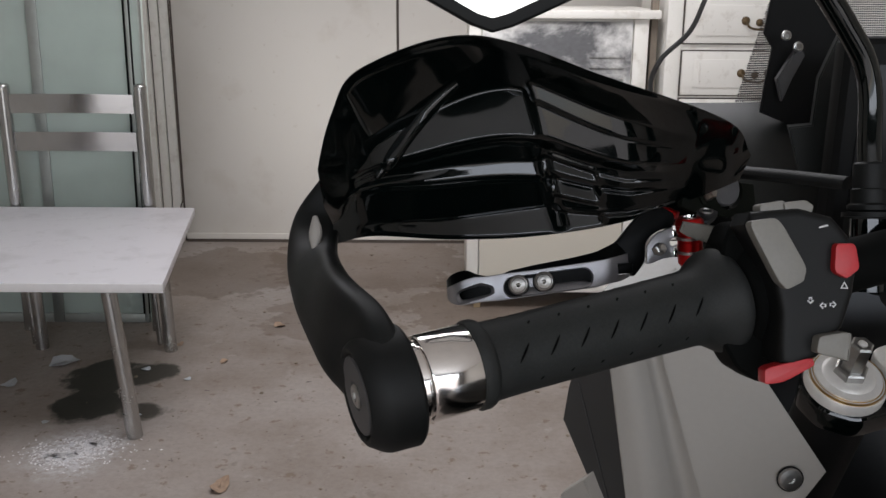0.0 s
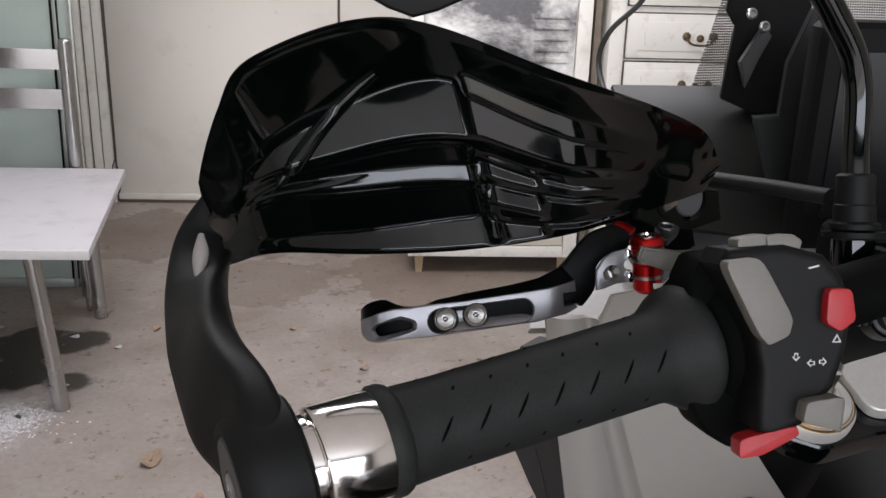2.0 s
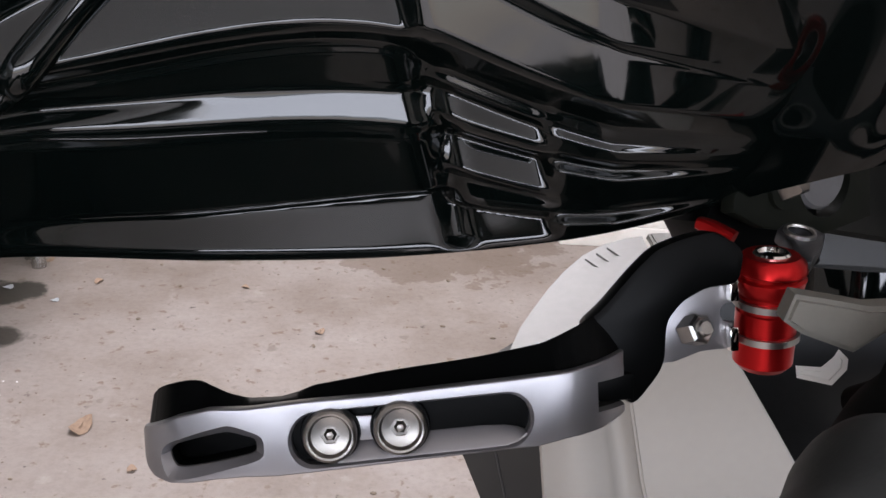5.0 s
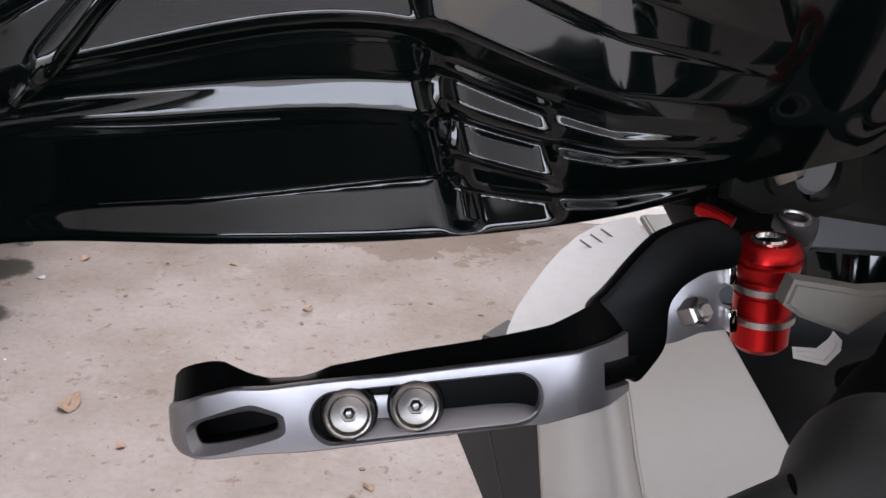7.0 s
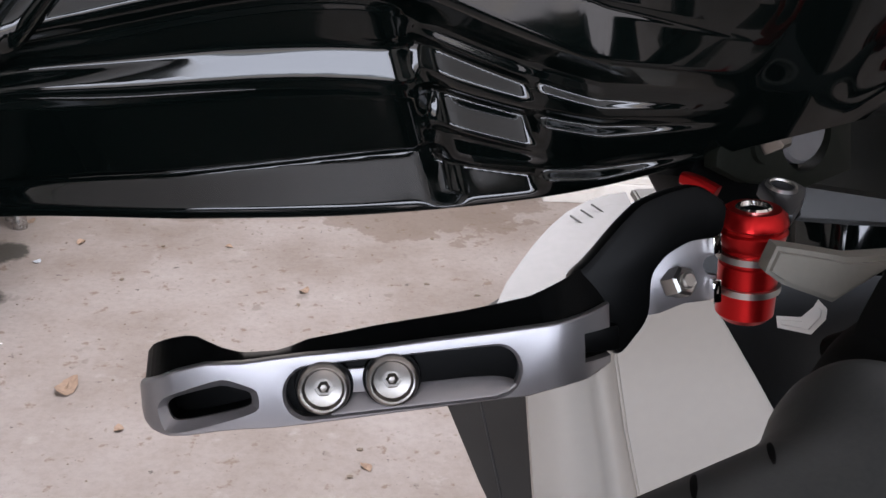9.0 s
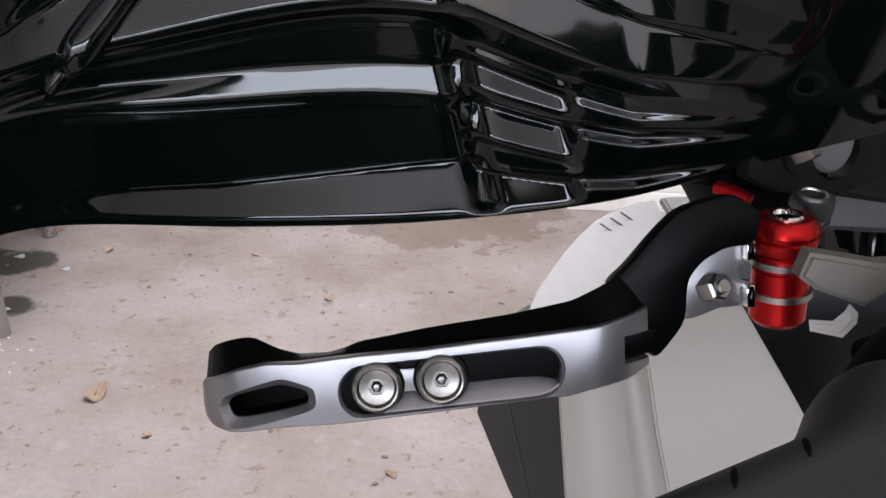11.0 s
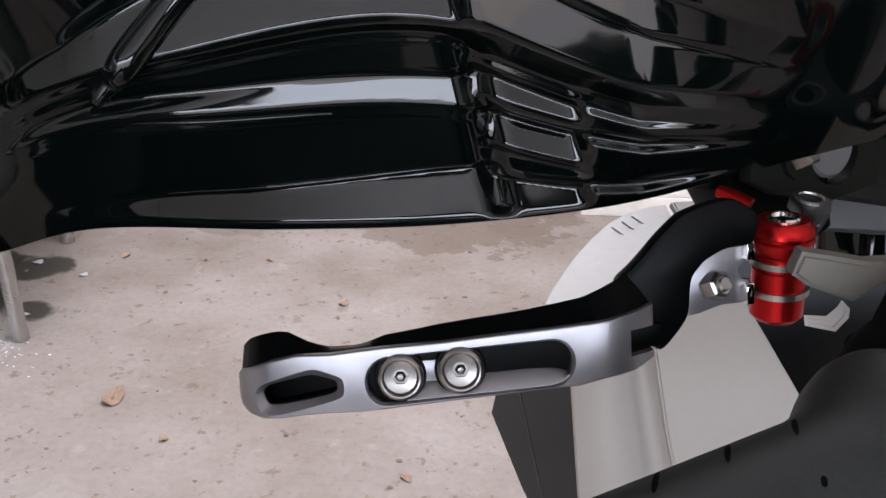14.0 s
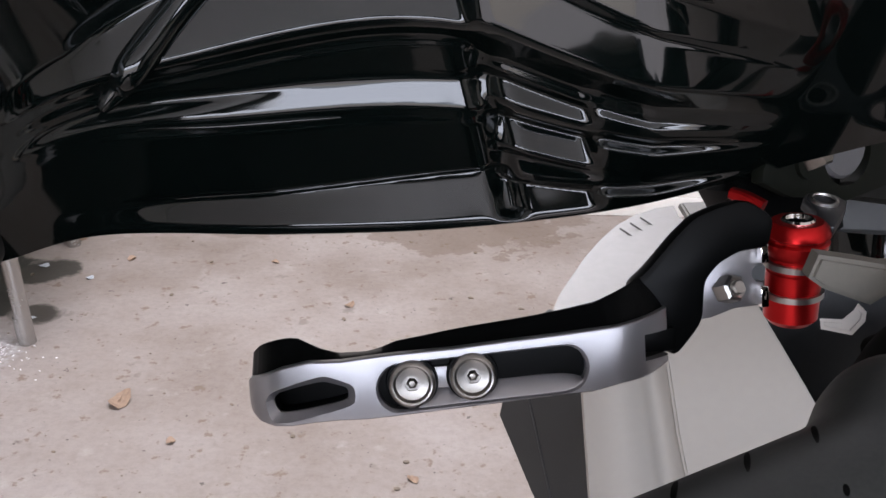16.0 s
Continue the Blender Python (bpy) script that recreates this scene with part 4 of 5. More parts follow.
for x, z in ((0.0, -0.1), (11.1, 0.5)):
    s = Matrix.Translation((x, 0, z)) @ Matrix.Rotation(radians(90), 4, "Z")
    sc = part("screw", lev(cut(lathe([(-1.9, 3.3), (-2.0, 3.7), (-1.7, 4.1), (-1.2, 4.3), (2.1, 4.3)], s, 48), [lathe([(-4, 3.5), (-1.9, 3.4), (-0.9, 3.0), (-0.6, 1.6)], s, 40), lathe([(-4, 1.5), (-0.1, 1.5)], s, 6)])), SCREWSTEEL, lever, "steel socket screw", angle=25)
    part("socket", lev(lathe([(0.0, 1.1), (-0.5, 0.9), (-0.9, 0.6), (-1.0, 0.2)], s, 6)), SCREWSTEEL, sc)
    part("washer", lev(lathe([(0.2, 4.3), (0.2, 4.65), (0.5, 4.8), (1.4, 4.8), (1.4, 4.3)], s, 40)), BLACKALLOY, sc, "black washer ring")
part("lever_root", lev(join(prism(soft_corners([(43.0, 13.5), (46.8, 16.6), (52.4, 22.6), (56.4, 26.2), (61.0, 27.8), (66.6, 28.9), (72.1, 25.2), (70.8, 19.2), (65.1, 18.8), (60.7, 16.5), (58.0, 13.3), (57.4, 5.5), (51.7, -1.2), (48.5, 1.5), (44.5, 4)], 0.3, 3), 10, 16, 1.2), box(42.5, 51, 7.5, 12, 0.8, 5.3, 0.5))), BLACKALLOY, lever)
part("lever_root_ear", lev(cut(prism([(59.6, 4.1), (60.2, 11.9), (63.0, 15.8), (66.3, 18.3), (72.3, 19.6), (73.4, 19.8), (73.2, 6.6), (71.7, 6.3), (67.0, 6.0), (62.2, 4.4)], 20, 23.5, 0.5), [prism(capsule(72.6, 82, 13.0, 1.9), 10, 32)])), ALLOY, lever)
part("ear_rim", lev(join(box(71.9, 73.5, 17.6, 20.2, 15.3, 20.4, 0.35), box(71.7, 73.3, 17.6, 20.2, 6.2, 10.6, 0.35))), CHROME, lever, "bright rim of the lever ear")
nut_m = Matrix.Translation((65.6, 18.4, 10.4)) @ Matrix.Rotation(radians(112), 4, "Z") @ Matrix.Rotation(radians(14), 4, "Y") @ Matrix.Rotation(radians(15), 4, "X")
part("locknut", lev(lathe([(-1.8, 1.9), (-2.0, 2.3), (-1.5, 2.9), (2, 2.9)], nut_m, 6)), STEEL, lever, "steel hex nut")
part("stud", lev(lathe([(-3.0, 0.8), (-3.0, 1.2), (-2.6, 1.5), (0, 1.5)], nut_m, 20)), STEEL, lever)
red0, red1 = Vector((0.1250, 0.1117, 1.1909)), Vector((0.12715, 0.11086, 1.1693))
RED = frame_of(red1, red0 - red1, (0, -1, 0)) @ Matrix.Diagonal((0.935, 1, 1, 1))
part("adjuster", lathe([(-0.0008, 0.0027), (-0.0008, 0.0044), (0.0005, 0.0055), (0.0055, 0.0056), (0.0058, 0.0051), (0.0062, 0.0056), (0.0115, 0.0056), (0.0118, 0.0053), (0.015, 0.0053), (0.016, 0.0060), (0.0185, 0.0066), (0.0190, 0.0060), (0.0196, 0.0060), (0.0200, 0.0066), (0.0218, 0.0062), (0.0230, 0.0050), (0.0230, 0.0027)], RED, 40), REDALLOY, lever, "red anodised adjuster barrel")
for q in (0.0058, 0.0128):
    part("adjuster_ring", lathe([(q, 0.004), (q, 0.0063), (q + 0.0014, 0.0063), (q + 0.0014, 0.004)], RED, 40), STEEL, lever, "dull steel ring")
part("adjuster_pin", cut(lathe([(0.022, 0.0034), (0.0232, 0.0034), (0.0236, 0.0030), (0.0236, 0.0022)], RED, 28), [lathe([(0.0231, 0.0025), (0.03, 0.0025)], RED, 24)]), CHROME, lever, "bright ring on the adjuster")
part("adjuster_tab", tube([(0.1175, 0.1300, 1.1898), (0.1195, 0.1275, 1.1896), (0.1228, 0.1245, 1.1884)], [0.0013, 0.0016, 0.0018], 10, 12, boxy=0.7), REDALLOY, lever)

# switch housing, seen square on in its own frame
FACE = frame_of((0.1434, 0.0211, 1.1851), (1, 0, 0), (0, 0.278, 0.961))


def face(bm, x=0.0, y=0.0, z=0.0, turn=0.0):
    bm.transform(FACE @ Matrix.Translation((x / 1000, y / 1000, z / 1000)) @ Matrix.Rotation(radians(turn), 4, "Y") @ MM)
    return bm


housing = part("switch_housing", face(prism([(-19, 29.5), (-2, 31), (10, 28), (16, 21), (19, 12), (17.5, 0), (14, -11), (5, -22), (-4, -26), (-8.6, -24), (-8.6, -16), (-8.3, -6), (-10.2, 3), (-14.4, 14), (-21, 25)], -4, 18, 3.2, seg=4)), HOUSING, bike)
part("back_shell", face(prism(soft_corners([(-20, 27), (0, 28.5), (12, 24), (16, 12), (14, -6), (8, -22), (-2, -33), (-9.5, -34), (-18, -29), (-23.5, -19), (-24, 0), (-24, 18)]), 15, 40, 3, seg=3)), SHADEBLACK, housing, "dull black rear shell")
part("flange", lathe([(0.1015, 0.013), (0.1015, 0.0190), (0.1025, 0.0205), (0.1050, 0.0228), (0.1090, 0.0246), (0.1150, 0.0258), (0.1300, 0.0262), (0.1380, 0.0250), (0.1380, 0.015)], BAR, 64), SHADEBLACK, housing)
part("rocker_switch", face(prism(soft_corners([(-9, 13), (2, 14.5), (12, -3), (11, -8), (5, -11), (2, -8)]), -7, 0, 0.7, seg=2), -13, -2, 13), GREYPLASTIC, housing, "light grey rocker switch")
part("hazard_switch", face(prism(soft_corners([(-4, 6), (3, 6), (4.5, -3), (0, -6.5), (-4.5, -4)]), -7, 0, 0.7, seg=2), 13.4, -1, 12.5), REDPLASTIC, housing, "red hazard switch")
part("indicator_switch", face(prism(soft_corners([(-6, 3), (3, 4.5), (5.5, 4), (4.5, -6), (2, -5), (-7, -3)]), -8, 0, 0.7, seg=2), 9, -2, -17), GREYPLASTIC, housing, "grey indicator switch")
part("horn_button", face(prism(soft_corners([(-9, 1), (8, 5), (9, 2), (-2, -4), (-9, -5)]), -6, 2, 0.7, seg=2), -5, 2, -27), REDPLASTIC, housing, "red horn button")
part("cruise_button", face(prism(soft_corners([(-5, 2), (3, 3), (6, 1), (5, -2.5), (-4, -2.5)]), -6, 3, 0.7, seg=2), -2, 4, 31), GREYPLASTIC, housing)
part("menu_button", face(prism(soft_corners([(-5, 1.5), (4, 3), (5, -2), (-5, -2.5)]), -6, 3, 0.7, seg=2), -10, 5, 31), GREYPLASTIC, housing)

def sign(outline, x, z, size, hollow=0.62):
    """A thin printed outline on the housing's face."""
    cx, cz = sum(p[0] for p in outline) / len(outline), sum(p[1] for p in outline) / len(outline)
    bm = bmesh.new()
    a = [bm.verts.new((p[0] * size, 0, p[1] * size)) for p in outline]
    b = [bm.verts.new(((cx + (p[0] - cx) * hollow) * size, 0, (cz + (p[1] - cz) * hollow) * size)) for p in outline]
    for k in range(len(a)):
        bm.faces.new((a[k], a[(k + 1) % len(a)], b[(k + 1) % len(a)], b[k]))
    bm = bmesh_extrude(bm, 0.12)
    return face(bm, x, -4.15, z)


def bmesh_extrude(bm, d):
    g = bmesh.ops.extrude_face_region(bm, geom=bm.faces[:])
    bmesh.ops.translate(bm, vec=(0, d, 0), verts=[v for v in g["geom"] if isinstance(v, bmesh.types.BMVert)])
    return bm


ARROW = [(-1, 0), (0, 1), (0, 0.45), (0.9, 0.45), (0.9, -0.45), (0, -0.45), (0, -1)]
part("print_sign", sign(ARROW, 6.5, -3.6, 1.25), WHITEPRINT, housing, "small white arrow", smooth=False)
part("print_sign", sign([(-p[0], p[1]) for p in reversed(ARROW)], 10.0, -3.2, 1.25), WHITEPRINT, housing, "small white arrow", smooth=False)
part("print_sign", sign([(p[1], p[0]) for p in reversed(ARROW)], 2.0, -1.8, 1.25), WHITEPRINT, housing, "small white arrow", smooth=False)
part("print_sign", sign([(-1, -0.8), (0, 1), (1, -0.8)], 14.0, 3.6, 1.4), WHITEPRINT, housing, "small white triangle", smooth=False)
part("print_sign", face(box(-1.6, 1.6, -0.06, 0.06, -0.25, 0.25), 6.5, -4.15, 24.5, -15), WHITEPRINT, housing, "small white bar", smooth=False)

# guard bracket and lever perch
PERCH = frame_of((0.1425, 0.1500, 1.1915), (1, 0.55, 0.1), (0, 0.3, 1))
bracket = part("guard_bracket", cut(prism([(-0.0156, -0.0021), (-0.0148, 0.0011), (-0.0086, 0.0080), (-0.0060, 0.0094), (0.0033, 0.0085), (0.0320, 0.0005), (0.0310, -0.0125), (0.0137, -0.0130), (-0.0064, -0.0075)], 0.0, 0.004, 0.0008, PERCH), [lathe([(-0.02, 0.0090), (0.02, 0.0090)], PERCH @ Matrix.Translation((0.0149, 0, -0.0002)) @ Matrix.Rotation(radians(90), 4, "Z"), 40)]), BRACKET, bike, "dark satin bracket with a round opening")
part("bolt", lathe([(-0.0062, 0.0014), (-0.0062, 0.0023), (-0.0055, 0.0028), (0.002, 0.0028)], PERCH @ Matrix.Rotation(radians(90), 4, "Z") @ Matrix.Rotation(radians(20), 4, "Y"), 6), SCREWSTEEL, bracket, "zinc-plated bolt")
part("bolt_washer", lathe([(-0.0012, 0.0030), (-0.0012, 0.0044), (0.001, 0.0046)], PERCH @ Matrix.Rotation(radians(90), 4, "Z"), 28), BRACKET, bracket)

PERCH2 = frame_of((0.1364, 0.1255, 1.1901), (1, 0.15, 0), (0, 1, 0.12))
part("perch_tab", cut(prism([(-0.0040, -0.004), (-0.0037, 0.002), (-0.0016, 0.0039), (0.0013, 0.0042), (0.0046, 0.0029), (0.0056, -0.0003), (0.0030, -0.0040), (-0.0041, -0.0114), (-0.0080, -0.0110)], 0, 0.003, 0.0005, PERCH2), [lathe([(-0.02, 0.0024), (0.02, 0.0024)], PERCH2 @ Matrix.Rotation(radians(90), 4, "Z"), 20)]), TABALLOY, bracket, "dark alloy tab with a hole")
part("tab_ring", lathe([(-0.0003, 0.0024), (-0.0007, 0.0026), (-0.0007, 0.0031), (0.0003, 0.0033)], PERCH2 @ Matrix.Rotation(radians(90), 4, "Z"), 28, False), STEEL, bracket, "bright washer")
part("perch", prism([(-0.018, -0.004), (-0.010, 0.006), (0.012, 0.008), (0.020, 0.0), (0.020, -0.022), (0.004, -0.026), (-0.012, -0.016)], 0.006, 0.020, 0.002, PERCH), BLACKALLOY, bracket)
part("cable_boss", lathe([(0.0008, 0.0060), (0.0006, 0.0078), (0.0014, 0.0086), (0.010, 0.0086)], PERCH @ Matrix.Translation((0.0149, 0, 0.0012)) @ Matrix.Rotation(radians(90), 4, "Z"), 36), BOSSGREY, bracket, "round dark grey plug")
part("pass_switch", plate([(0.1142, 0.0785, 1.1970), (0.1126, 0.0772, 1.1932), (0.1158, 0.0773, 1.1912), (0.1250, 0.0781, 1.1880), (0.1360, 0.0821, 1.1930), (0.1370, 0.0825, 1.1945), (0.1274, 0.0804, 1.1946), (0.1212, 0.0795, 1.1958)], (0.001, 0.006, -0.001)), GREYPLASTIC, housing, "light grey finger switch")
plug = part("switch_plug", tube([(0.1365, 0.0830, 1.1790), (0.1358, 0.0865, 1.1760), (0.1350, 0.0905, 1.1725)], 0.0030, 8, 14), SHADEBLACK, housing)
part("plug_end", plate([(0.1226, 0.0903, 1.1794), (0.1258, 0.0881, 1.1804), (0.1274, 0.0879, 1.1825), (0.1280, 0.0881, 1.1838), (0.1291, 0.0866, 1.1828), (0.1289, 0.0859, 1.1812), (0.1270, 0.0859, 1.1783), (0.1227, 0.0892, 1.1777)], (0.0012, 0.0014, -0.0008)), WHITEPLUG, housing, "white plug end")
part("bar_clamp", lathe([(0.0, 0.012), (0.0, 0.0155), (0.012, 0.0155), (0.012, 0.012)], frame_of((0.1785, 0.166, 1.1545), (0.0, 0.3, 0.9), (0, 1, 0)), 40), GLOSS, bike)

riser = part("bar_riser", box(0.2130, 0.330, 0.118, 0.160, 1.150, 1.186, 0.008, seg=3), SHADEBLACK, bike, "black handlebar riser")
for p, r in (((0.2103, 0.1018, 1.1837), 0.0075), ((0.2180, 0.0954, 1.1644), 0.0085), ((0.2193, 0.1006, 1.1810), 0.0060)):
    bolt_m = frame_of(p, (-0.35, -0.85, 0.4), (0, 0, 1))
    b = part("riser_bolt", cut(lathe([(-0.030, r), (0.002, r), (0.003, r - 0.001), (0.003, 0.002)], bolt_m, 28), [lathe([(0.0005, r * 0.5), (0.02, r * 0.5)], bolt_m, 6)]), BLACKALLOY, riser, "black socket bolt")
    part("bolt_ring", lathe([(0.0028, r * 0.66), (0.0034, r * 0.70), (0.0034, r * 0.85), (0.0028, r * 0.9)], bolt_m, 28), GREYCAP, b)

# left side of the fairing
panel = part("side_panel", plate([(0.1410, 0.1993, 1.0800), (0.1312, 0.2010, 1.1166), (0.1360, 0.2000, 1.1320), (0.1540, 0.1955, 1.1385), (0.1580, 0.1947, 1.1307), (0.1767, 0.1914, 1.1047), (0.1969, 0.1880, 1.0757), (0.2329, 0.1815, 1.0246), (0.2143, 0.1800, 0.9950), (0.1950, 0.1810, 0.9650), (0.1760, 0.1960, 0.9700)], (0, 0.004, -0.001)), SILVER, bike, "matt silver fairing side panel")
st_a, st_b, bd_a, bd_b = Vector((0.1045, 0.2050, 1.1180)), Vector((0.1290, 0.2045, 0.9700)), Vector((0.1305, 0.2016, 1.1180)), Vector((0.1757, 0.1968, 0.9700))
part("panel_edge", sheet(lambda u, v: st_a.lerp(bd_a, u).lerp(st_b.lerp(bd_b, u), v) + Vector((0, -1, 0.2)) * (0.004 * math.sin(math.pi * min(1, u * 1.5)) if u < 0.667 else -0.004 * math.sin(math.pi * (u - 0.667) * 3)), 30, 6, (0, 0.005, 0)), SILVER, panel, "rounded silver edge with a crease")
part("lower_fairing", plate([(0.1220, 0.4516, 0.9526), (0.1185, 0.4516, 0.9231), (0.1440, 0.4516, 0.8640), (0.1640, 0.4516, 0.8235), (0.1866, 0.4516, 0.8384), (0.2150, 0.4400, 0.8700), (0.2000, 0.4400, 0.9800), (0.1300, 0.4500, 0.9900)], (0.02, 0.03, -0.004)), DARKPANEL, panel, "dark grey lower fairing")
part("fairing_seam", tube([(0.1310, 0.4508, 0.9580), (0.1361, 0.4508, 0.9385), (0.1470, 0.4508, 0.8990), (0.1581, 0.4508, 0.8587), (0.1660, 0.4508, 0.8300)], 0.0008, 16, 8), GREYCAP, panel)
part("fairing_vane", plate([(0.0914, 0.2486, 0.9695), (0.1053, 0.2421, 0.9840), (0.1115, 0.2170, 0.9716), (0.1150, 0.2100, 0.9500), (0.0911, 0.2331, 0.9400)], (0.008, 0.012, 0)), SILVER, panel)
PS = frame_of((0.2122, 0.1812, 1.0204), (-0.033, -0.993, 0.116), (0, 0, 1))
# black ring on the surface, coloured as the shade of a recess
part("recess_shade_ring", lathe([(0.0, 0.0060), (0.0003, 0.0076), (0.0009, 0.0076), (0.0010, 0.0070), (0.0010, 0.0060)], PS, 40), VELVET, panel, "black ring for the shaded recess round the screw")
part("screw", cut(lathe([(0, 0.0045), (0.0012, 0.0068), (0.0022, 0.0060), (0.0026, 0.003)], PS, 32), [lathe([(0.0012, 0.0024), (0.01, 0.0024)], PS, 6)]), STEEL, panel, "recessed steel socket screw")
cowl = part("front_cowl", plate([(0.1034, 0.2471, 1.0929), (0.1069, 0.2604, 1.0942), (0.1122, 0.2741, 1.0960), (0.1195, 0.2878, 1.0982), (0.1277, 0.3021, 1.1009), (0.1357, 0.3135, 1.1035), (0.1451, 0.3246, 1.1063), (0.1554, 0.3324, 1.1087), (0.1652, 0.3365, 1.1104), (0.1738, 0.3381, 1.1114), (0.1742, 0.3284, 1.1092), (0.1803, 0.3160, 1.1070), (0.1660, 0.2760, 1.0987), (0.1389, 0.2466, 1.0939)], (0, 0.002, -0.004)), SHADEDSILVER, panel, "silver front cowl with small printed marks")
part("cowl_face", plate([(0.1091, 0.2464, 1.0934), (0.1131, 0.2613, 1.0951), (0.1184, 0.2748, 1.0970), (0.1260, 0.2904, 1.0998), (0.1350, 0.3043, 1.1028), (0.1444, 0.3155, 1.1056), (0.1546, 0.3234, 1.1079), (0.1654, 0.3269, 1.1096), (0.1711, 0.3247, 1.1095), (0.1720, 0.3104, 1.1064), (0.1639, 0.2906, 1.1020), (0.1386, 0.2457, 1.0943)], (0.0004, 0.0025, -0.002)), SHADEDSILVER, cowl, "raised silver face of the cowl")
for k in range(3):
    part("print_mark", prism([(-0.0036, 0.0004), (0.0036, 0.0004), (0.0036, -0.0004), (-0.0036, -0.0004)], 0, 0.0002, 0, frame_of(Vector((0.1469, 0.3141, 1.1062)) + Vector((0.0053, 0.0039, 0.0012)) * k, (0.75, -0.55, -0.35), (0.35, 0.45, 0.70))), PRINTGREY, cowl, smooth=False)
part("inner_cowl", plate([(0.1698, 0.3187, 1.1196), (0.1829, 0.2996, 1.1281), (0.1815, 0.2776, 1.1277), (0.1681, 0.2748, 1.1188)], (0, 0.002, -0.004)), GREYPLASTIC, bike, "grey inner cowl")
part("tank_shield", plate([(0.1777, 0.3235, 1.0752), (0.1924, 0.3540, 1.0935), (0.2412, 0.3662, 1.1301), (0.4120, 0.3479, 1.1301), (0.4120, 0.2808, 0.8495), (0.2534, 0.2991, 0.8495), (0.2717, 0.3052, 0.9593)], (0, 0.005, 0)), SHIELD, bike, "black inner shield beside the panel")

# fork top and clamp
FKP = Vector((0.2465, 0.2021, 1.0726))
FK = frame_of(FKP, (0.03, -0.42, 0.907), (0, 1, 0))
TOPC = frame_of(FKP, (1, 0, 0.02), (0, 0.907, 0.42))
clamp = part("triple_clamp", prism(soft_corners([(-0.026, 0.0), (-0.018, 0.018), (0.0, 0.026), (0.03, 0.028), (0.09, 0.040), (0.26, 0.045), (0.26, -0.020), (0.09, -0.016), (0.034, -0.016), (0.0, -0.026), (-0.018, -0.018)]), 0.006, 0.022, 0.003, TOPC, seg=3), GLOSS, bike, "black top clamp")
part("clamp_cover", prism(soft_corners([(0.020, 0.022), (0.060, 0.034), (0.16, 0.036), (0.16, -0.006), (0.060, -0.010), (0.028, -0.008)]), -0.002, 0.006, 0.002, TOPC, seg=3), CAPALLOY, clamp, "light grey alloy cover")
cap = part("fork_cap", lathe([(-0.006, 0.0226), (0.0000, 0.0226), (0.0012, 0.0218), (0.0012, 0.0205), (0.0024, 0.0205), (0.0026, 0.0190), (0.0036, 0.0190), (0.0042, 0.0150), (0.0052, 0.0140), (0.0060, 0.0120), (0.0060, 0.004)], FK, 64), CAPALLOY, bike, "silver fork cap")
for r in (0.0213, 0.0198):
    part("ring", lathe([(0.0010, r - 0.0007), (0.0026, r - 0.0007), (0.0026, r), (0.0010, r)], FK, 64), GOLD, cap, "gold anodised ring")
part("hex", lathe([(0.0058, 0.0095), (0.0100, 0.0095), (0.0108, 0.0085), (0.0108, 0.005)], FK, 6), STEEL, cap)
part("adjuster_stud", cut(lathe([(0.010, 0.0066), (0.0285, 0.0066), (0.0298, 0.0055), (0.0298, 0.002)], FK, 6), [lathe([(0.0280, 0.0034), (0.04, 0.0034)], FK, 24)]), STEEL, cap, "steel hexagon adjuster")
part("stud_screw", lathe([(0.0275, 0.0026), (0.0300, 0.0026), (0.0303, 0.0020)], FK, 20), CAPALLOY, cap)
for x in (0.0, 0.20):
    part("fork_leg", lathe([(-1.10, 0.027), (-0.45, 0.027), (-0.45, 0.0215), (-0.006, 0.0215)], Matrix.Translation((x, 0, 0)) @ FK, 40), VELVET, bike)
WHEEL = frame_of((0.346, 0.547, 0.335), (1, 0, 0), (0, 0, 1))
wheel = part("front_wheel", lathe([(-0.045, 0.27), (-0.055, 0.295), (-0.05, 0.318), (-0.03, 0.331), (0, 0.335), (0.03, 0.331), (0.05, 0.318), (0.055, 0.295), (0.045, 0.27)], WHEEL, 64), RUBBER, bike, "black front tyre")
part("rim", lathe([(-0.04, 0.24), (-0.045, 0.27), (0.045, 0.27), (0.04, 0.24)], WHEEL, 64), BLACKALLOY, wheel)
part("hub", lathe([(-0.12, 0.03), (0.12, 0.03)], WHEEL, 32), BLACKALLOY, wheel)
for k in range(10):
    part("spoke", tube([(0.346, 0.547 + 0.02 * math.cos(k * 0.628), 0.335 + 0.02 * math.sin(k * 0.628)), (0.346, 0.547 + 0.13 * math.cos(k * 0.628), 0.335 + 0.13 * math.sin(k * 0.628)), (0.346, 0.547 + 0.245 * math.cos(k * 0.628), 0.335 + 0.245 * math.sin(k * 0.628))], 0.008, 4, 8, up=(1, 0, 0)), BLACKALLOY, wheel)

# tank, seat, engine bulk and rear wheel under and behind the camera
part("tank", tube([(0.32, 0.13, 0.93), (0.32, -0.05, 0.96), (0.32, -0.30, 0.93), (0.32, -0.50, 0.84)], [0.11, 0.15, 0.14, 0.09], 24, 32), GLOSS, bike, "glossy black tank")
part("seat", tube([(0.32, -0.45, 0.84), (0.32, -0.75, 0.83), (0.32, -1.10, 0.88)], [0.09, 0.13, 0.11], 20, 28), RUBBER, bike, "black seat")
part("engine", join(box(0.16, 0.48, -0.35, 0.18, 0.25, 0.78, 0.05, seg=3), box(0.22, 0.42, -0.95, -0.35, 0.35, 0.75, 0.05, seg=3)), BLACKALLOY, bike)
RW = frame_of((0.32, -0.95, 0.325), (1, 0, 0), (0, 0, 1))
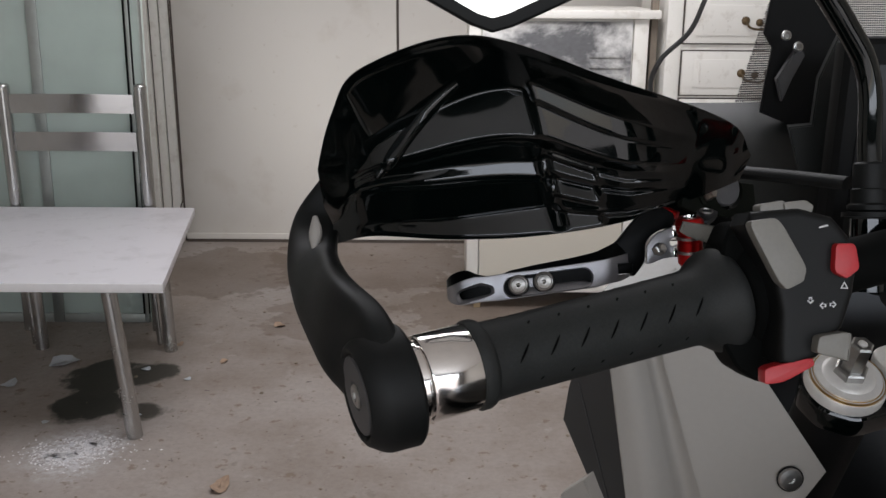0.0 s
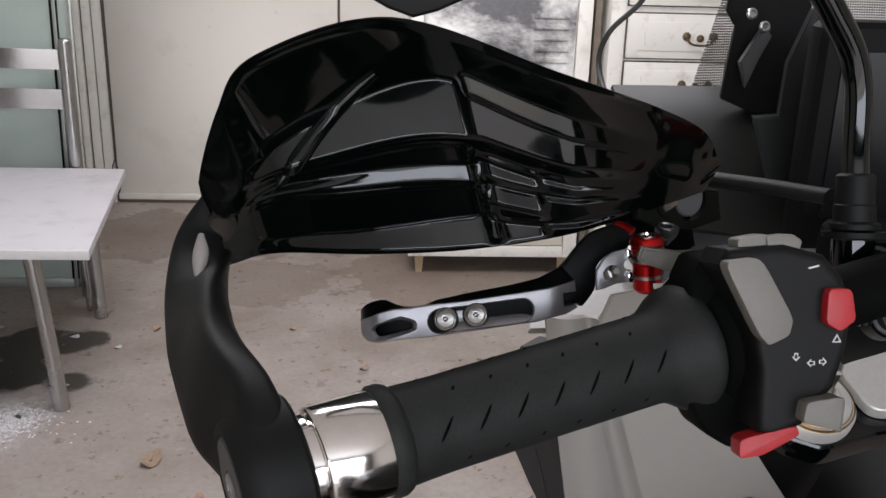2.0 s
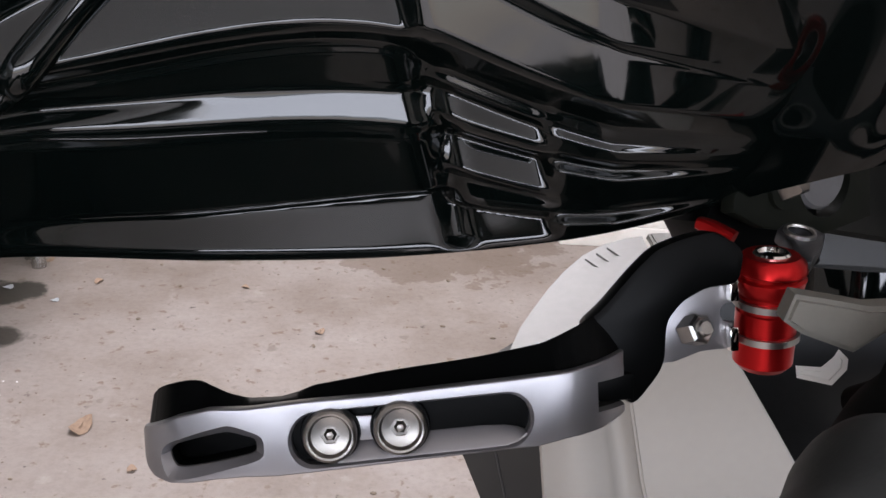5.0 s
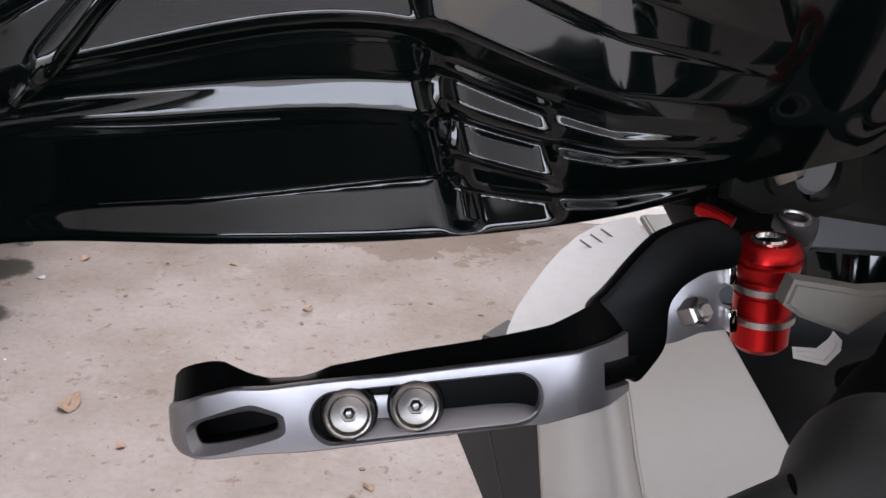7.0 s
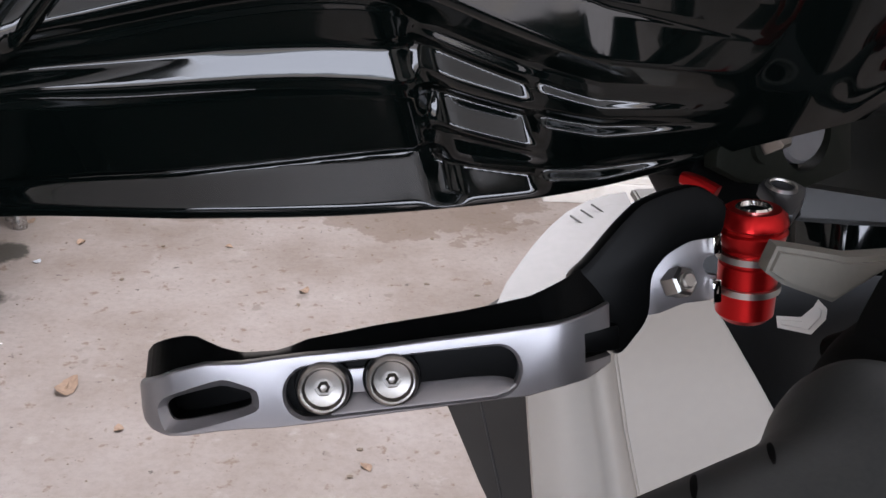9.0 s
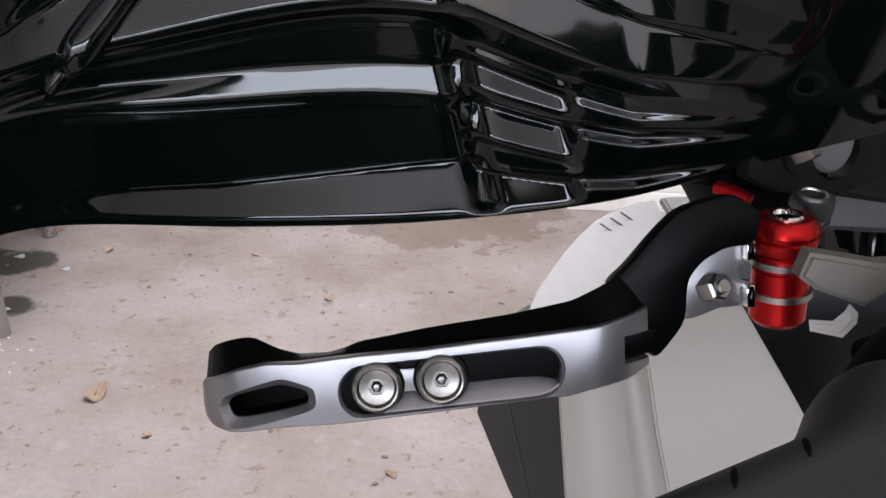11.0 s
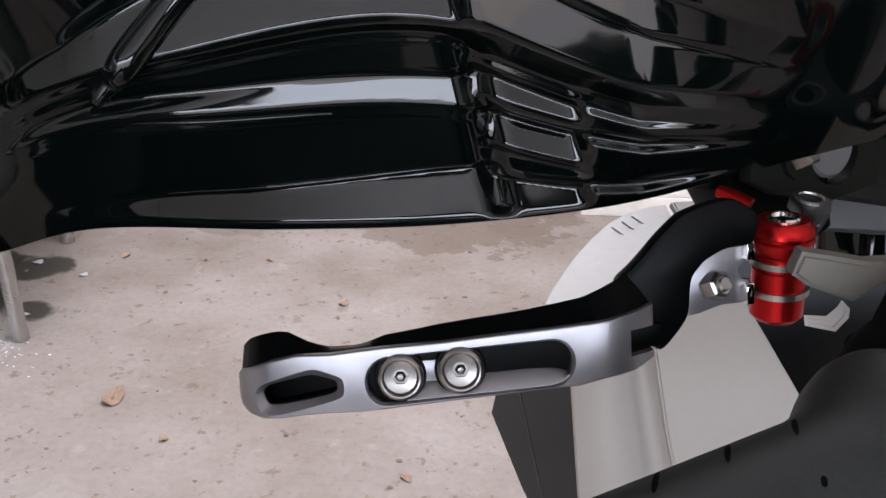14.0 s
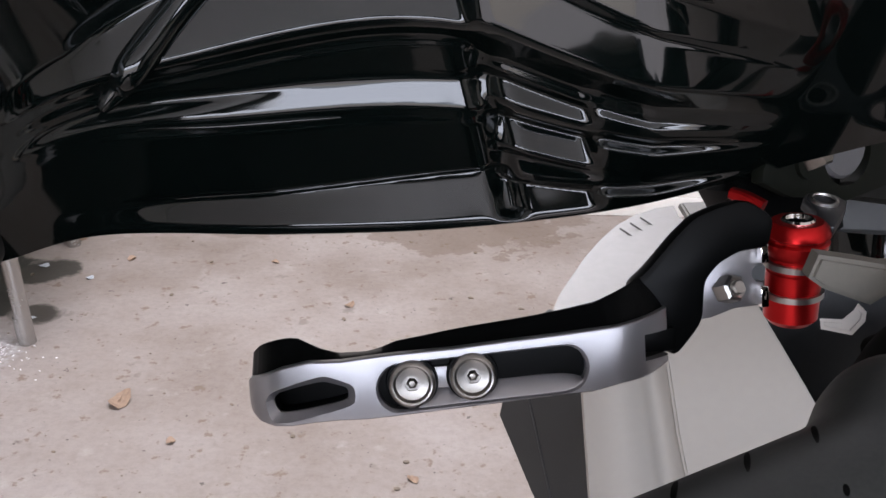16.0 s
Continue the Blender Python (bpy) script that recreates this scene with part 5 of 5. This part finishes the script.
rear = part("rear_wheel", lathe([(-0.06, 0.25), (-0.075, 0.28), (-0.065, 0.305), (-0.03, 0.322), (0, 0.325), (0.03, 0.322), (0.065, 0.305), (0.075, 0.28), (0.06, 0.25)], RW, 64), RUBBER, bike, "black rear tyre")
part("rim", lathe([(-0.055, 0.10), (-0.06, 0.25), (0.06, 0.25), (0.055, 0.10)], RW, 48), BLACKALLOY, rear)

# cockpit: stem, mirror, stay, dash, windscreen with dotted border
stem = part("mirror_stem", tube([(0.2033, 0.1101, 1.2084), (0.2033, 0.1160, 1.2250), (0.2031, 0.1206, 1.2447), (0.1990, 0.1221, 1.2600), (0.1880, 0.1215, 1.2760), (0.1746, 0.1200, 1.2932), (0.14, 0.11, 1.335), (0.09, 0.10, 1.350)], 0.0052, 60, 20, up=(0, 1, 0)), GLOSS, bike, "glossy black mirror stem")
SB = frame_of((0.2028, 0.1060, 1.1950), (0.0, 0.25, 0.97), (0, 1, 0))
part("stem_sleeve", lathe([(0.0, 0.0070), (0.001, 0.0095), (0.003, 0.0095), (0.004, 0.0078), (0.010, 0.0078), (0.0105, 0.0072), (0.021, 0.0072), (0.022, 0.0062)], SB, 24), MATTE, stem)
part("stem_washer", lathe([(-0.002, 0.006), (-0.002, 0.0115), (0.0, 0.0115), (0.0, 0.006)], SB, 40), MATTE, stem)
part("stem_boss", lathe([(-0.035, 0.0080), (-0.003, 0.0080)], SB, 32), GLOSS, stem)
MIR = frame_of((0.0335, 0.072, 1.2725), (1, 0, 0.03), (0.0, 0.05, 1))
vee = [(-0.075, 0.044), (-0.060, 0.034), (-0.008, 0.004), (0.0, 0.001), (0.008, 0.003), (0.075, 0.031), (0.100, 0.055), (0.105, 0.085), (0.08, 0.110), (-0.06, 0.110), (-0.082, 0.085)]
inner = [(-0.070, 0.047), (-0.057, 0.0385), (-0.006, 0.0085), (0.0, 0.0065), (0.006, 0.0080), (0.072, 0.0355), (0.095, 0.057), (0.100, 0.083), (0.078, 0.105), (-0.057, 0.105), (-0.077, 0.083)]
mirror = part("mirror_shell", cut(prism(vee, 0, 0.028, 0.002, MIR, seg=3), [prism(inner, -0.02, 0.004, 0, MIR)]), MATTE, bike, "black mirror shell")
part("mirror_glass", prism(inner, 0.0036, 0.0046, 0, MIR), MIRROR, mirror, "mirror glass")
part("cockpit_stay", tube([(0.1500, 0.168, 1.2020), (0.1596, 0.1563, 1.2026), (0.1780, 0.1360, 1.2045), (0.1958, 0.1156, 1.2059)], 0.0032, 16, 12, flat=1.6), MATTE, bike)
part("cowl_shell", sheet(lambda u, v: Vector((0.166, 0.365, 1.2095)).lerp(Vector((0.330, 0.335, 1.215)), u).lerp(Vector((0.165, 0.262, 1.150)).lerp(Vector((0.330, 0.235, 1.140)), u), v) + Vector((0, 0, 0.012)) * math.sin(math.pi * v) * math.sin(math.pi * (0.25 + 0.75 * u)), 24, 16, (0, 0.004, -0.003)), COCKPIT, bike, "black cockpit cowl")
part("screen_mount", plate([(0.2273, 0.3371, 1.2881), (0.2208, 0.3287, 1.2590), (0.2264, 0.3261, 1.2498), (0.2217, 0.3197, 1.2278), (0.2185, 0.3146, 1.2101), (0.2395, 0.3122, 1.2017), (0.2535, 0.3124, 1.2025), (0.2596, 0.3218, 1.2351), (0.2724, 0.3290, 1.2600), (0.2649, 0.3372, 1.2883)], (0.004, 0.014, 0)), VELVET, bike, "black screen mount")
part("cockpit_side", plate([(0.2374, 0.2703, 1.2367), (0.2508, 0.2783, 1.2645), (0.2651, 0.2722, 1.2434), (0.2689, 0.2524, 1.1750), (0.2282, 0.2524, 1.1748), (0.2196, 0.2621, 1.2086), (0.2335, 0.2625, 1.2100)], (0.002, 0.010, 0)), COCKPIT, bike, "black cockpit side cover")
mount = part("screen_link", plate([(0.2385, 0.3114, 1.2531), (0.2245, 0.3054, 1.2323), (0.2279, 0.3015, 1.2188), (0.2346, 0.3056, 1.2330), (0.2425, 0.3096, 1.2469)], (0, 0.006, 0)), GREYCAP, bike, "dark grey screen link")
for p in ((0.2291, 0.3100, 1.2591), (0.2366, 0.3081, 1.2523)):
    part("screw", lathe([(0, 0.0034), (0.0010, 0.0032), (0.0013, 0.0022), (0.0006, 0.0015)], frame_of(p, (0.2, -1, 0.1), (0, 0, 1)), 20), STEEL, mount)
dash = part("dash_display", box(0.2290, 0.40, 0.215, 0.235, 1.150, 1.2640, 0.008, seg=3), VELVET, bike, "black instrument display housing")
part("display_glass", box(0.2400, 0.39, 0.2138, 0.2149, 1.168, 1.250, 0.0004), DARKGLASS, dash)


def frit():
    """Clear screen with a border of fine dark dots."""
    m = bpy.data.materials.new("dotted_screen")
    m.use_nodes = True
    t = m.node_tree
    b = t.nodes["Principled BSDF"]
    b.inputs["Base Color"].default_value = (0.10, 0.10, 0.10, 1)
    b.inputs["Roughness"].default_value = 0.2
    co = t.nodes.new("ShaderNodeTexCoord")
    v = t.nodes.new("ShaderNodeTexVoronoi")
    v.inputs["Scale"].default_value, v.inputs["Randomness"].default_value = 620, 0.0
    flat = t.nodes.new("ShaderNodeMapping")
    flat.inputs["Scale"].default_value = (1, 0, 1)
    t.links.new(co.outputs["Object"], flat.inputs[0])
    t.links.new(flat.outputs[0], v.inputs["Vector"])
    lt = t.nodes.new("ShaderNodeMath")
    lt.operation, lt.inputs[1].default_value = "LESS_THAN", 0.36
    t.links.new(v.outputs["Distance"], lt.inputs[0])
    clear = t.nodes.new("ShaderNodeBsdfTransparent")
    mx = t.nodes.new("ShaderNodeMixShader")
    t.links.new(lt.outputs[0], mx.inputs[0])
    t.links.new(clear.outputs[0], mx.inputs[1])
    t.links.new(b.outputs[0], mx.inputs[2])
    t.links.new(mx.outputs[0], t.nodes["Material Output"].inputs["Surface"])
    return m


screen = part("windscreen", sheet(lambda u, v: Vector((0.217 + 0.20 * u + 0.05 * v, 0.372 + 0.02 * math.sin(math.pi * u) + 0.03 * v, 1.196 + 0.02 * u + 0.16 * v)), 16, 12, (0, 0.003, 0.0005)), frit(), bike, "clear windscreen with a dotted border")
screen.visible_shadow = False
part("cable", tube([(0.300, 0.640, 1.36), (0.2636, 0.6275, 1.2843), (0.2451, 0.6163, 1.2457), (0.2158, 0.6081, 1.2172), (0.2080, 0.5992, 1.1863), (0.2100, 0.50, 1.15), (0.215, 0.36, 1.13)], 0.0024, 60, 12), GREYCAP, bike, "grey-brown cable sheath")
